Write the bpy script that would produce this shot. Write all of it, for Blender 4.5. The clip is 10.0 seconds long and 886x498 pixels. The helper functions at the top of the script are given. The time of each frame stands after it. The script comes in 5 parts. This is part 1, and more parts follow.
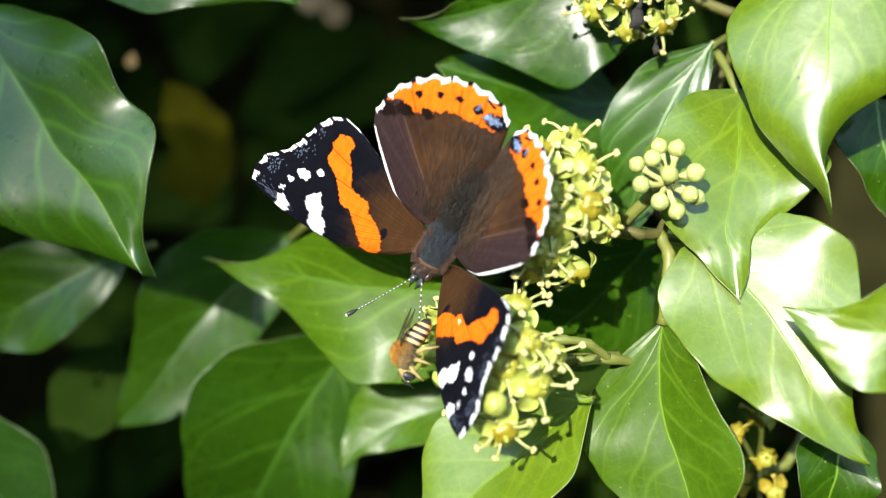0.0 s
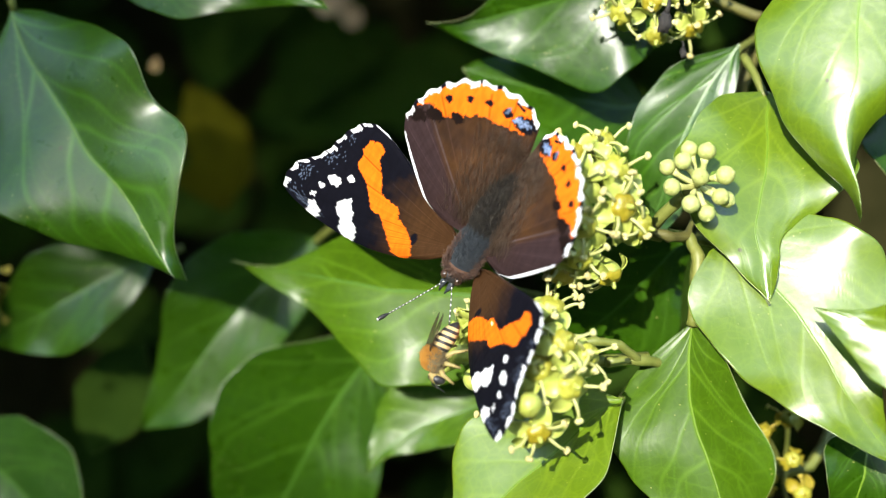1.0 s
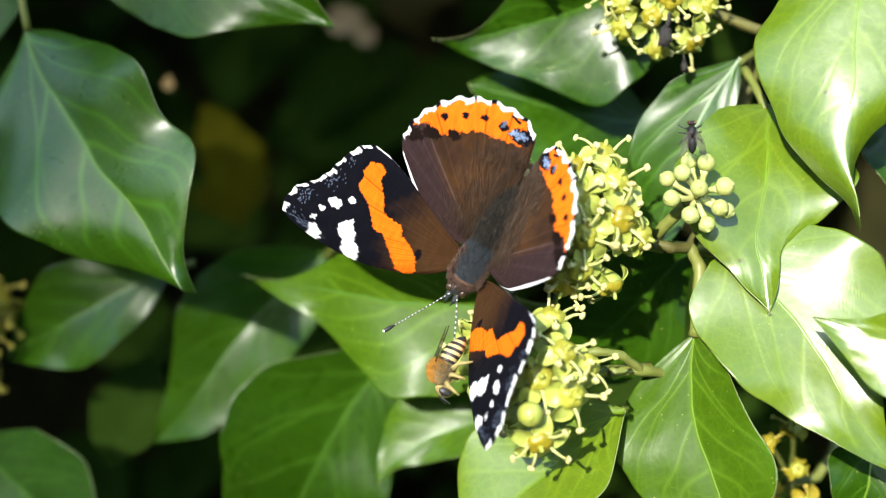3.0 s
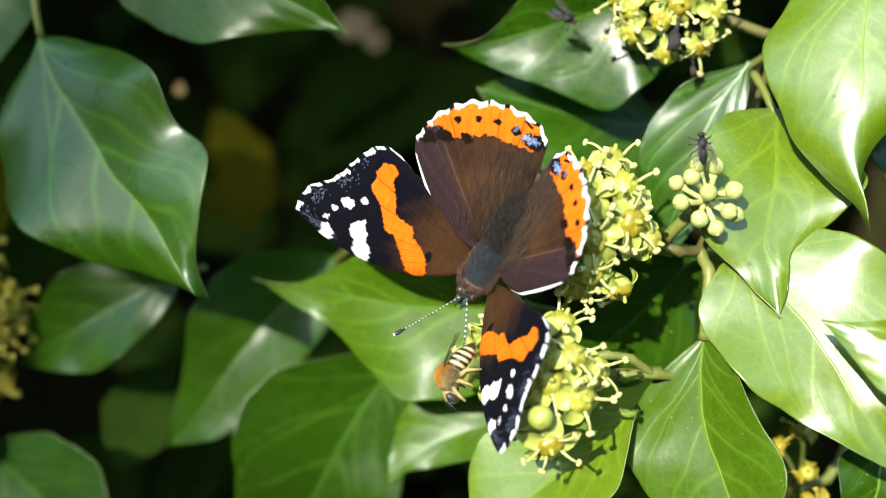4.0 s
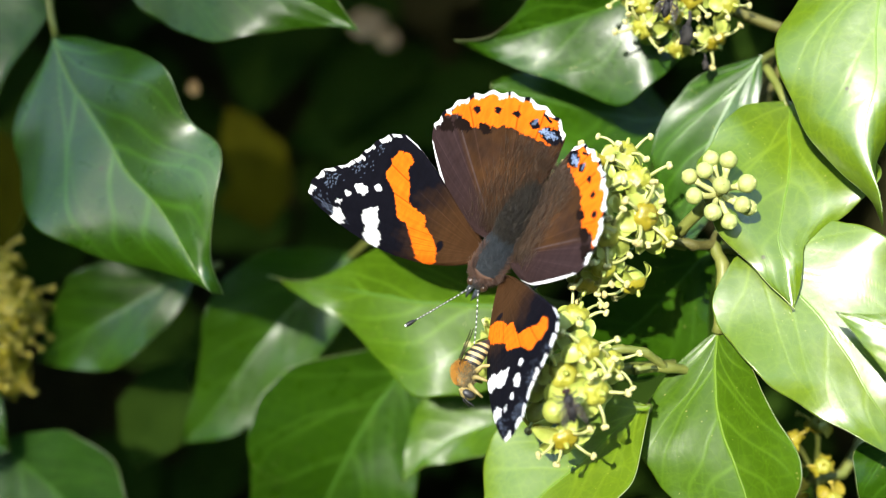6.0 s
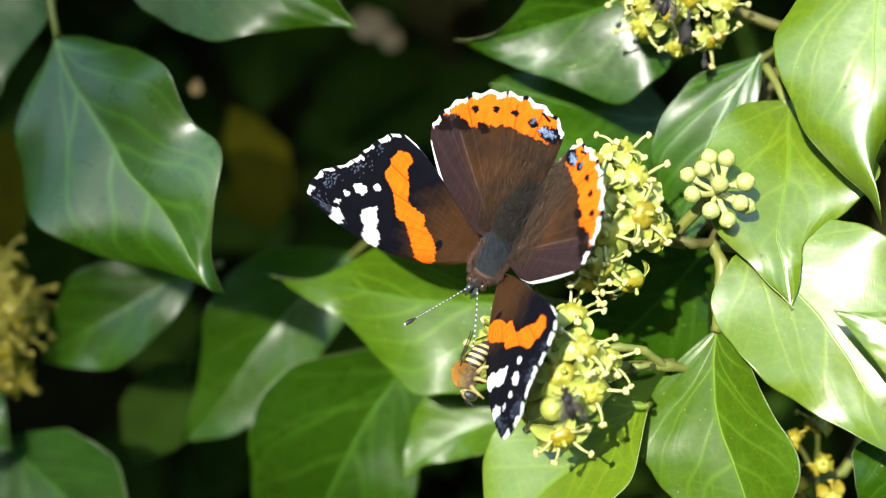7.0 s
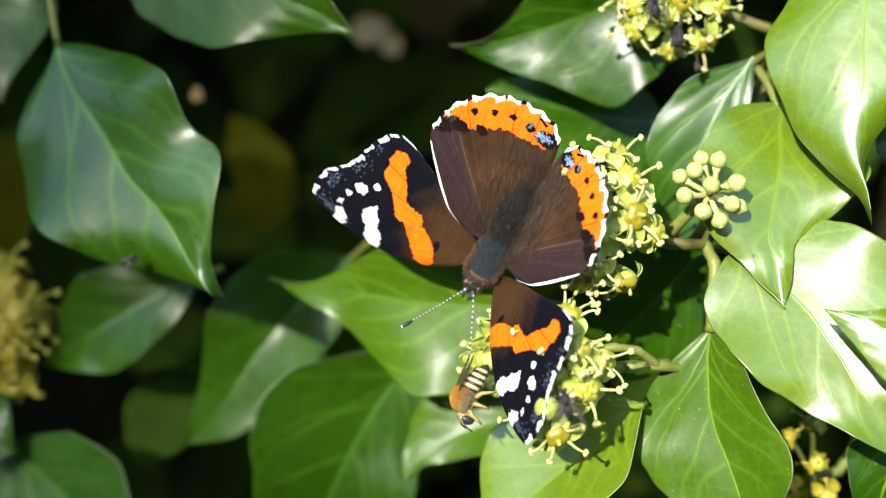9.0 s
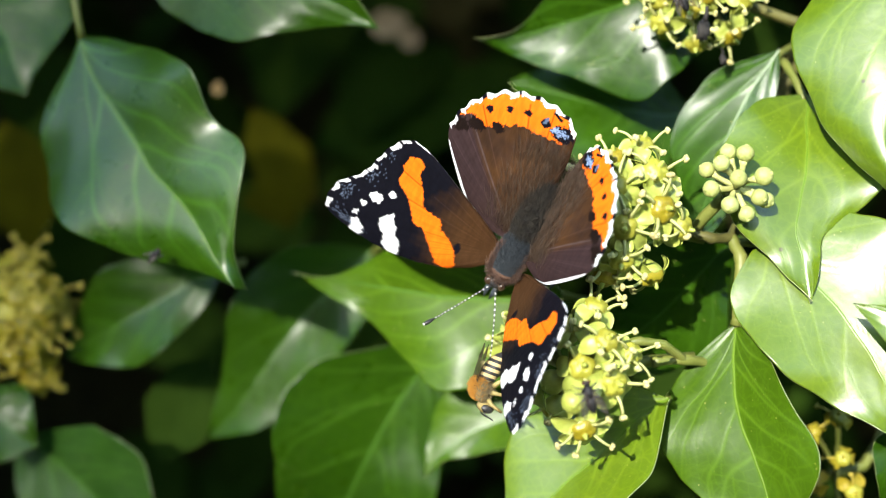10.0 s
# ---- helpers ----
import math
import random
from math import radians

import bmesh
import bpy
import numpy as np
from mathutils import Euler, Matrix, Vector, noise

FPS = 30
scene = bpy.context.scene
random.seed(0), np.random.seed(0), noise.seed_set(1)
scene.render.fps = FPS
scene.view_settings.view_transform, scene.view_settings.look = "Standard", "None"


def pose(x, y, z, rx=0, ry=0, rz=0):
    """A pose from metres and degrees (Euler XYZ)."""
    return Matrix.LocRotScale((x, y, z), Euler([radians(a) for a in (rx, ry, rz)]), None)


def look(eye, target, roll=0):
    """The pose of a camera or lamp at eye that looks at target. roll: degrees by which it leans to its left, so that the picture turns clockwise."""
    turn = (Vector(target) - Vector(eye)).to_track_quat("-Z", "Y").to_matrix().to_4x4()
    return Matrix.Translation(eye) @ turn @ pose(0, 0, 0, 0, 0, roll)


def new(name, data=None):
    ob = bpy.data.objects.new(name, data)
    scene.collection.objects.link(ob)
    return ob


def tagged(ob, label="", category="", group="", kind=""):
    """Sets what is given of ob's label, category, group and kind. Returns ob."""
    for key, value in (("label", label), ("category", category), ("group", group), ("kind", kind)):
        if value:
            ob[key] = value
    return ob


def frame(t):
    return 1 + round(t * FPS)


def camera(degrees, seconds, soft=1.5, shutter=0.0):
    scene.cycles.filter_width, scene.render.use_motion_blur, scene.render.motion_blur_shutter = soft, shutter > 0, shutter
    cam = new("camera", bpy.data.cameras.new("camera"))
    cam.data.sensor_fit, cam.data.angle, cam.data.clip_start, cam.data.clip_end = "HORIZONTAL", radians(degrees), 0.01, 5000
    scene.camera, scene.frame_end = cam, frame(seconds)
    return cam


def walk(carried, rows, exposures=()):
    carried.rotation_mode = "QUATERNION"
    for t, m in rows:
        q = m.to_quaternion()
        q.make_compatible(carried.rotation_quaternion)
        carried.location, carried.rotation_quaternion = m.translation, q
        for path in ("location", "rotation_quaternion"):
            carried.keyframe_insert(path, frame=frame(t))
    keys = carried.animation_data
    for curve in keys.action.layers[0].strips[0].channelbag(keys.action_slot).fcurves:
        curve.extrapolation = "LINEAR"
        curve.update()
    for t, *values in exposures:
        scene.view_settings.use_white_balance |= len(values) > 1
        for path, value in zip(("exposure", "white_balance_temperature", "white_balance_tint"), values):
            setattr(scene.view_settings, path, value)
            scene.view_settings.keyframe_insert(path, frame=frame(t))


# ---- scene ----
cam = camera(40, 10.0, soft=1.1)
# a close-up lens: sharp at the butterfly, soft behind it
cam.data.dof.use_dof, cam.data.dof.focus_distance, cam.data.dof.aperture_fstop = True, 0.196, 8.5
walk(cam, [
    (0.0, pose(0.00176, -0.20914, 0.00167, 88.836, -0.927, -2.267)),
    (0.5, pose(0.00005, -0.20991, 0.00126, 89.015, -0.709, -2.196)),
    (1.0, pose(-0.00316, -0.21044, 0.00167, 88.945, -0.763, -2.213)),
    (1.5, pose(-0.00137, -0.21107, 0.00063, 89.348, -0.721, -1.696)),
    (2.0, pose(-0.00020, -0.21166, 0.00116, 89.348, -0.547, -1.518)),
    (3.5, pose(0.00026, -0.21392, 0.00044, 89.997, -0.402, -0.810)),
    (4.0, pose(-0.00002, -0.21439, 0.00087, 89.956, -0.340, -0.634)),
    (4.5, pose(-0.00013, -0.21474, 0.00032, 90.035, -0.472, -0.380)),
    (5.0, pose(0.00051, -0.21509, 0.00023, 89.991, -0.290, 0.050)),
    (5.5, pose(0.00000, -0.21500, 0.00000, 90.000, -0.000, 0.000)),
    (7.0, pose(0.00151, -0.21542, -0.00059, 90.071, 0.013, 0.388)),
    (7.5, pose(0.00422, -0.21639, -0.00150, 90.387, 0.055, 1.015)),
    (8.0, pose(0.00294, -0.21715, -0.00140, 90.480, 0.024, 0.594)),
    (8.5, pose(0.00591, -0.21780, -0.00201, 90.641, -0.015, 1.236)),
    (9.0, pose(0.00349, -0.21778, -0.00120, 90.347, 0.354, 0.743)),
    (9.5, pose(0.00360, -0.21739, -0.00225, 90.454, 0.093, 1.251)),
    (10.0, pose(0.00120, -0.21737, -0.00155, 90.147, 0.318, 1.279)),
])

# ---- sky, sun ----
SUN_DIR = Vector((-0.34, -0.90, 0.27)).normalized()
world = bpy.data.worlds.new("sky")
scene.world = world
world.use_nodes = True
_sky = world.node_tree.nodes.new("ShaderNodeTexSky")
_sky.sky_type, _sky.sun_disc = "NISHITA", False
_sky.dust_density, _sky.ozone_density = 0.5, 1.3
_sky.sun_elevation = math.asin(SUN_DIR.z)
_sky.sun_rotation = math.atan2(SUN_DIR.x, SUN_DIR.y)
_bg = world.node_tree.nodes["Background"]
_bg.inputs["Strength"].default_value = 0.15
scene.view_settings.exposure = 2.03
world.node_tree.links.new(_sky.outputs[0], _bg.inputs["Color"])

_lamp = bpy.data.lights.new("sun", "SUN")
_lamp.energy, _lamp.angle, _lamp.color = 2.35, radians(0.6), (1.0, 0.955, 0.88)
sun = new("sun", _lamp)
sun.matrix_world = look(SUN_DIR * 2.0, (0, 0, 0))

# ---- materials ----
MM = 0.001


class Nodes:
    """A small builder for node materials."""

    def __init__(self, name):
        self.mat = bpy.data.materials.new(name)
        self.mat.use_nodes = True
        self.tree = self.mat.node_tree
        self.bsdf = self.tree.nodes["Principled BSDF"]
        self.coords = None

    def node(self, kind, **inputs):
        n = self.tree.nodes.new("ShaderNode" + kind)
        for key, value in inputs.items():
            self.put(n.inputs[key.replace("_", " ")], value)
        return n

    def put(self, socket, value):
        if isinstance(value, bpy.types.NodeSocket):
            self.tree.links.new(value, socket)
        else:
            socket.default_value = value

    def set(self, **inputs):
        for key, value in inputs.items():
            self.put(self.bsdf.inputs[key.replace("_", " ")], value)
        return self

    def place(self):
        if self.coords is None:
            self.coords = self.node("TexCoord").outputs["Object"]
        return self.coords

    def noise(self, scale, detail=4.0, rough=0.55, where=None, stretch=None):
        where = where or self.place()
        if stretch:
            where = self.node("Mapping", Vector=where, Scale=stretch).outputs[0]
        return self.node("TexNoise", Vector=where, Scale=scale, Detail=detail, Roughness=rough).outputs["Fac"]

    def ramp(self, fac, *stops):
        n = self.node("ValToRGB", Fac=fac)
        e = n.color_ramp.elements
        while len(e) < len(stops):
            e.new(0.5)
        for el, (pos, col) in zip(e, stops):
            el.position = pos
            el.color = (*col, 1) if isinstance(col, tuple) else (col, col, col, 1)
        return n.outputs["Color"]

    def mix(self, fac, a, b, how="MIX"):
        n = self.node("Mix")
        n.data_type, n.blend_type = "RGBA", how
        for socket, value in ((n.inputs[0], fac), (n.inputs[6], a), (n.inputs[7], b)):
            if isinstance(value, tuple) and len(value) == 3:
                value = (*value, 1)
            self.put(socket, value)
        return n.outputs[2]

    def attribute(self, name, out="Color"):
        n = self.node("Attribute")
        n.attribute_name = name
        return n.outputs[out]

    def random(self):
        return self.node("ObjectInfo").outputs["Random"]

    def bump(self, height, strength, distance):
        n = self.node("Bump", Height=height, Strength=strength, Distance=distance)
        self.set(Normal=n.outputs[0])
        return self


def leaf_material(name, dark, mid, light, rough=0.34, coat=0.5, gloss=0.4, vein=1.8):
    """Glossy evergreen leaf: mottled green, paler along the veins, quilted relief, pollen specks."""
    n = Nodes(name)
    rnd = n.random()
    big = n.noise(55, 3)
    fine = n.noise(900, 5, 0.65)
    base = n.mix(n.ramp(big, (0.3, 0.0), (0.72, 1.0)), dark, mid)
    base = n.mix(n.ramp(fine, (0.35, 0.0), (0.75, 0.35)), base, light)
    base = n.mix(n.ramp(rnd, (0.0, 0.0), (1.0, 0.45)), base, light)
    halo = n.attribute("rib", "Fac")
    base = n.mix(halo, base, tuple(min(1, c * vein + 0.006) for c in light))
    # the net between the veins, coarse and fine; specks of dust and pollen; a few brown pinpricks
    shifted = n.node("VectorMath")
    n.put(shifted.inputs[0], n.place())
    wobble = n.node("TexNoise", Vector=n.place(), Scale=160.0, Detail=3.0)
    scaled = n.node("VectorMath")
    scaled.operation = "SCALE"
    n.put(scaled.inputs[0], wobble.outputs["Color"])
    n.put(scaled.inputs["Scale"], 0.0045)
    n.put(shifted.inputs[1], scaled.outputs[0])
    for size, width, amount in ((170.0, 0.06, 0.26), (430.0, 0.10, 0.26)):
        net = n.node("TexVoronoi", Vector=shifted.outputs[0], Scale=size)
        net.feature = "DISTANCE_TO_EDGE"
        base = n.mix(n.ramp(net.outputs["Distance"], (0.0, amount), (width, 0.0)), base, tuple(c * 1.25 for c in light))
    prick = n.node("TexVoronoi", Vector=n.place(), Scale=75.0)
    base = n.mix(n.ramp(prick.outputs["Distance"], (0.018, 0.8), (0.034, 0.0)), base, (0.05, 0.035, 0.012))
    dot = n.node("TexVoronoi", Vector=n.place(), Scale=780.0)
    speck = n.mix(n.ramp(n.noise(90, 3), (0.5, 0.0), (0.62, 1.0)), (0, 0, 0), n.ramp(dot.outputs["Distance"], (0.07, 0.75), (0.12, 0.0)))
    base = n.mix(speck, base, (0.42, 0.40, 0.12))
    relief = n.node("Math")
    relief.operation = "MULTIPLY_ADD"
    n.put(relief.inputs[0], fine)
    n.put(relief.inputs[1], 0.25)
    n.put(relief.inputs[2], n.noise(150, 3))
    raised = n.node("Math")
    raised.operation = "MULTIPLY_ADD"
    n.put(raised.inputs[0], halo)
    n.put(raised.inputs[1], -0.35)
    n.put(raised.inputs[2], relief.outputs[0])
    n.bump(raised.outputs[0], 0.18, 0.0006)
    n.set(Base_Color=base, Roughness=n.ramp(n.noise(220, 4), (0.3, rough - 0.05), (0.75, rough + 0.07)),
          Coat_Weight=coat, Coat_Roughness=0.14, Specular_IOR_Level=gloss)
    through_ = n.node("BsdfTranslucent", Color=n.mix(0.35, base, (0.30, 0.42, 0.03)))
    both = n.node("MixShader", Fac=0.14)
    n.put(both.inputs[1], n.bsdf.outputs[0])
    n.put(both.inputs[2], through_.outputs[0])
    n.put(n.tree.nodes["Material Output"].inputs["Surface"], both.outputs[0])
    return n.mat


def plain(name, a, b, scale=300, rough=0.5, bump=0.2, depth=0.0002, stretch=None, vary=0.0, **more):
    """Two mottled tones with fine relief; vary: how far each piece leans to a darker, riper tone."""
    n = Nodes(name)
    f = n.noise(scale, 5, 0.6, stretch=stretch)
    col = n.mix(n.ramp(f, (0.3, 0.0), (0.7, 1.0)), a, b)
    if vary:
        col = n.mix(n.ramp(n.random(), (0.0, 0.0), (1.0, vary)), col, (a[0] * 0.72, a[1] * 0.58, a[2] * 0.4))
    n.set(Base_Color=col, Roughness=rough, **more)
    return n.bump(n.noise(scale * 3, 4, 0.6, stretch=stretch), bump, depth).mat


# five copies of the ivy leaf; sun and shade are put into their greens
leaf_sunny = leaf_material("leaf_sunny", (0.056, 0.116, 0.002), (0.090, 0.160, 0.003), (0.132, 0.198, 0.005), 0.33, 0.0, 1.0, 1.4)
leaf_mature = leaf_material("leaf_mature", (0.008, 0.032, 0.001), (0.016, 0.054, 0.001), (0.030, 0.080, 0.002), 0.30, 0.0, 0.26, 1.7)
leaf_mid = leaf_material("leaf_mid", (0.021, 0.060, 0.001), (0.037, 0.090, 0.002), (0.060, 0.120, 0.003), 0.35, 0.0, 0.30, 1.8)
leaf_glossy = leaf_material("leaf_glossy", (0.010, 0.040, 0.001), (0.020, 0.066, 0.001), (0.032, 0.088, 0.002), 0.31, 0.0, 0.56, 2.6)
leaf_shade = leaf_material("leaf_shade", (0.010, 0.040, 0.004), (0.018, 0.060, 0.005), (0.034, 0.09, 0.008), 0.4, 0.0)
leaf_yellow = plain("leaf_yellow", (0.030, 0.030, 0.001), (0.075, 0.068, 0.002), 60, 0.7, 0.3, Specular_IOR_Level=0.02)
leaf_edge = plain("leaf_edge", (0.42, 0.46, 0.20), (0.30, 0.36, 0.12), 400, 0.4)
vein_pale = plain("vein_pale", (0.125, 0.215, 0.014), (0.095, 0.175, 0.010), 500, 0.35)
vein_dull = plain("vein_dull", (0.055, 0.14, 0.012), (0.04, 0.11, 0.009), 500, 0.4)
stem_green = plain("stem_green", (0.12, 0.15, 0.022), (0.19, 0.20, 0.045), 350, 0.5)
stem_brown = plain("stem_brown", (0.075, 0.07, 0.016), (0.14, 0.135, 0.032), 250, 0.6, 0.4)
bark = plain("bark", (0.045, 0.03, 0.018), (0.10, 0.07, 0.045), 120, 0.85, 0.8, 0.001)
petal_green = plain("petal_green", (0.30, 0.36, 0.055), (0.42, 0.47, 0.11), 600, 0.42, Subsurface_Weight=0.15, Subsurface_Radius=(0.001, 0.001, 0.0004), vary=0.35)
disk_yellow = plain("disk_yellow", (0.28, 0.28, 0.025), (0.37, 0.37, 0.05), 900, 0.38, 0.5, vary=0.4)
disk_ochre = plain("disk_ochre", (0.25, 0.215, 0.012), (0.34, 0.29, 0.025), 900, 0.3, 0.4, vary=0.4)
filament_pale = plain("filament_pale", (0.46, 0.48, 0.19), (0.40, 0.43, 0.14), 900, 0.5, vary=0.3)
filament_gold = plain("filament_gold", (0.36, 0.29, 0.03), (0.46, 0.38, 0.06), 900, 0.6)
anther_yellow = plain("anther_yellow", (0.62, 0.58, 0.26), (0.50, 0.46, 0.16), 1200, 0.7, 0.5)
anther_brown = plain("anther_brown", (0.46, 0.39, 0.14), (0.56, 0.48, 0.2), 1200, 0.8, 0.5)
petal_gold = plain("petal_gold", (0.27, 0.23, 0.010), (0.38, 0.33, 0.025), 600, 0.5, vary=0.5)
bud_green = plain("bud_green", (0.33, 0.38, 0.10), (0.46, 0.50, 0.18), 1500, 0.5, 0.5, vary=0.35)
bud_dead = plain("bud_dead", (0.012, 0.011, 0.009), (0.035, 0.03, 0.025), 900, 0.9, 0.9)

# ---- building tools ----
def mesh_object(name, verts, faces, materials, parent=None, label="", smooth=True, picks=None):
    """One mesh object from plain lists (metres, in the parent's space)."""
    me = bpy.data.meshes.new(name)
    me.from_pydata([tuple(map(float, v)) for v in verts], [], faces)
    for m in materials if isinstance(materials, (list, tuple)) else [materials]:
        me.materials.append(m)
    if picks is not None:
        me.polygons.foreach_set("material_index", np.asarray(picks, dtype=np.int32))
    if smooth:
        me.polygons.foreach_set("use_smooth", np.ones(len(me.polygons), dtype=bool))
    me.update()
    ob = new(name, me)
    ob.parent = parent
    if label:
        tagged(ob, label)
    return ob


def again(name, source, parent, m=None):
    """A further object on the mesh of source."""
    ob = new(name, source.data)
    ob.parent = parent
    if m is not None:
        ob.matrix_basis = m
    return ob


def grid_faces(rows, cols, start=0, flip=False, closed=False):
    out = []
    for i in range(rows - 1):
        for j in range(cols if closed else cols - 1):
            a, b = start + i * cols + j, start + i * cols + (j + 1) % cols
            c, d = b + cols, a + cols
            out.append((a, d, c, b) if flip else (a, b, c, d))
    return out


def spline(values, at, x):
    """A smooth curve through values at the stations at."""
    at, values, x = np.asarray(at, float), np.asarray(values, float), np.asarray(x, float)
    slope = np.gradient(values, at)
    k = np.clip(np.searchsorted(at, x) - 1, 0, len(at) - 2)
    h = at[k + 1] - at[k]
    t = (x - at[k]) / h
    return ((2 * t**3 - 3 * t**2 + 1) * values[k] + (t**3 - 2 * t**2 + t) * h * slope[k]
            + (3 * t**2 - 2 * t**3) * values[k + 1] + (t**3 - t**2) * h * slope[k + 1])


def tube(points, radii, sides=8):
    """Verts and faces of a tapered round tube with closed ends along points."""
    pts = [Vector(p) for p in points]
    verts, faces = [], []
    side = None
    for i, p in enumerate(pts):
        ahead = (pts[min(i + 1, len(pts) - 1)] - pts[max(i - 1, 0)]).normalized()
        if side is None:
            side = ahead.orthogonal().normalized()
        side = (side - ahead * side.dot(ahead)).normalized()
        up = ahead.cross(side)
        r = radii[i] if isinstance(radii, (list, tuple)) else radii
        verts += [p + (side * math.cos(a) + up * math.sin(a)) * r for a in (2 * math.pi * k / sides for k in range(sides))]
    faces = grid_faces(len(pts), sides, closed=True, flip=True)
    faces.append(tuple(range(sides)))
    faces.append(tuple(reversed(range((len(pts) - 1) * sides, len(pts) * sides))))
    return verts, faces


def bend(a, b, sag=(0, 0, 0), n=8):
    """Points from a to b along a bow whose middle is off by sag."""
    a, b, s = Vector(a), Vector(b), Vector(sag)
    return [a.lerp(b, t) + s * (4 * t * (1 - t)) for t in (k / (n - 1) for k in range(n))]


def join(*pieces):
    """Joins (verts, faces) pairs; returns verts, faces and the piece of each face."""
    verts, faces, picks = [], [], []
    for k, (v, f) in enumerate(pieces):
        o = len(verts)
        verts += list(v)
        faces += [tuple(i + o for i in q) for q in f]
        picks += [k] * len(f)
    return verts, faces, picks


def ball(centre, radii, rings=8, sides=12, lump=0.0, seed=0, turn=None):
    """A closed round body with separate radii, a little lumpy."""
    c = Vector(centre)
    turn = turn or Matrix.Identity(3)
    verts, faces = [], []
    for i in range(1, rings):
        th = math.pi * i / rings
        for j in range(sides):
            ph = 2 * math.pi * j / sides
            d = Vector((math.sin(th) * math.cos(ph), math.sin(th) * math.sin(ph), math.cos(th)))
            k = 1 + lump * noise.noise(d * 2.3 + Vector((seed, 0, 0)))
            verts.append(c + turn @ Vector((d.x * radii[0] * k, d.y * radii[1] * k, d.z * radii[2] * k)))
    faces = grid_faces(rings - 1, sides, closed=True, flip=False)
    top, end = len(verts), len(verts) + 1
    verts += [c + turn @ Vector((0, 0, radii[2])), c - turn @ Vector((0, 0, radii[2]))]
    for j in range(sides):
        faces.append((top, (j + 1) % sides, j))
        o = (rings - 2) * sides
        faces.append((end, o + j, o + (j + 1) % sides))
    faces = [tuple(reversed(f)) for f in faces]
    return verts, faces


def frame_of(origin, ahead, up):
    """A pose whose +y runs ahead and whose +z is close to up."""
    y = Vector(ahead).normalized()
    z = Vector(up)
    z = (z - y * z.dot(y)).normalized()
    m = Matrix((y.cross(z), y, z)).transposed().to_4x4()
    m.translation = Vector(origin)
    return m

# ---- ivy leaves ----
STATIONS = (0.0, 0.06, 0.15, 0.28, 0.42, 0.56, 0.70, 0.82, 0.92, 1.0)


def ivy_leaf(base, tip, face, right, left, material, label, stalk=None, fold=0.10, wave=0.8, arch=2.0, curl=0.0, bowl=0.0,
             ripple=2.2, phase=0.0, lean=0.5, veins=None, fine=1.0):
    """One ivy leaf. base, tip: millimetres; face: the way that its upper side looks; right, left: half widths at STATIONS but the
    last; fold, wave, arch, curl, bowl: its relief; stalk: where its stalk starts."""
    base, tip = Vector(base) * MM, Vector(tip) * MM
    length = (tip - base).length / MM
    m = frame_of(base, tip - base, face)
    root = new("ivy_leaf")
    root.matrix_basis = m
    tagged(root, label, "leaf", "ivy leaves")
    rows, cols = int(125 * fine), int(81 * fine) | 1
    wr, wl = list(right) + [0.0], list(left) + [0.0]

    def surface(s, u, lift=0.0):
        """Places in millimetres for arrays s (0 base, 1 tip) and u (-1 left edge, 1 right edge)."""
        s, u = np.broadcast_arrays(np.asarray(s, float), np.asarray(u, float))
        a, b = spline(wr, STATIONS, s), spline(wl, STATIONS, s)
        # a slightly uneven margin
        a = a * (1 + 0.022 * np.sin(15 * s + phase * 2) + 0.010 * np.sin(37 * s + phase))
        b = b * (1 + 0.022 * np.sin(13 * s + 1.5 + phase * 3) + 0.010 * np.sin(33 * s + phase))
        b = np.maximum(b, -a + 0.02)
        mid = lean * 0.5 * (a - b)
        x = mid + np.where(u > 0, u * (a - mid), u * (b + mid))
        y = s * length
        z = fold * np.abs(x - mid) ** 1.15
        z = z + wave * np.abs(u) ** 1.8 * np.sin(2 * math.pi * ripple * s + phase + np.where(u > 0, 0.0, 1.9)) * np.sqrt(np.clip(s * 4, 0, 1))
        z = z + arch * np.sin(math.pi * s) + curl * s**3 + bowl * u**2
        # the blade swells a little between the side veins
        z = z + 0.06 * np.abs(u) * np.sin(2 * math.pi * (s - 0.45 * np.abs(u)) * 4.6 + np.where(u > 0, phase, 2 * phase)) * (1 - np.abs(u) ** 4)
        # and is dented here and there
        z = z + 0.14 * np.sin(x * 0.31 + 2.1 * np.sin(y * 0.13 + phase) + phase * 3) * np.sin(y * 0.24 + 1.3 * np.sin(x * 0.17)) * np.sqrt(np.clip(s * 4, 0, 1))
        return np.stack([x, y, z + lift], -1)

    s = np.linspace(0, 1, rows)[:, None] ** 0.97
    u = np.linspace(-1, 1, cols)[None, :]
    u = np.sign(u) * np.abs(u) ** 0.9
    up = surface(s, u).reshape(-1, 3)
    low = up - np.array([0, 0, 0.28])
    count = rows * cols
    faces = grid_faces(rows, cols) + grid_faces(rows, cols, count, flip=True)
    picks = [0] * len(faces)
    rim = [i * cols for i in range(rows)] + [(rows - 1) * cols + j for j in range(1, cols)]
    rim += [i * cols + cols - 1 for i in range(rows - 2, -1, -1)] + [j for j in range(cols - 2, 0, -1)]
    for k, a in enumerate(rim):
        b = rim[(k + 1) % len(rim)]
        faces.append((a, b, b + count, a + count))
        picks.append(1)
    # a bevelled pale margin: the outermost strip of the upper side
    blade = mesh_object("blade", np.concatenate([up, low]) * MM, faces, [material, leaf_edge], root, picks=picks)
    # nearness to the veins, for the paler green along them
    sg, ug = [np.broadcast_to(v, (rows, cols)).ravel() for v in (s, u)]
    near = 0.8 * np.exp(-((ug / (0.022 + 0.02 * (1 - sg))) ** 2)) * (1 - 0.6 * sg)
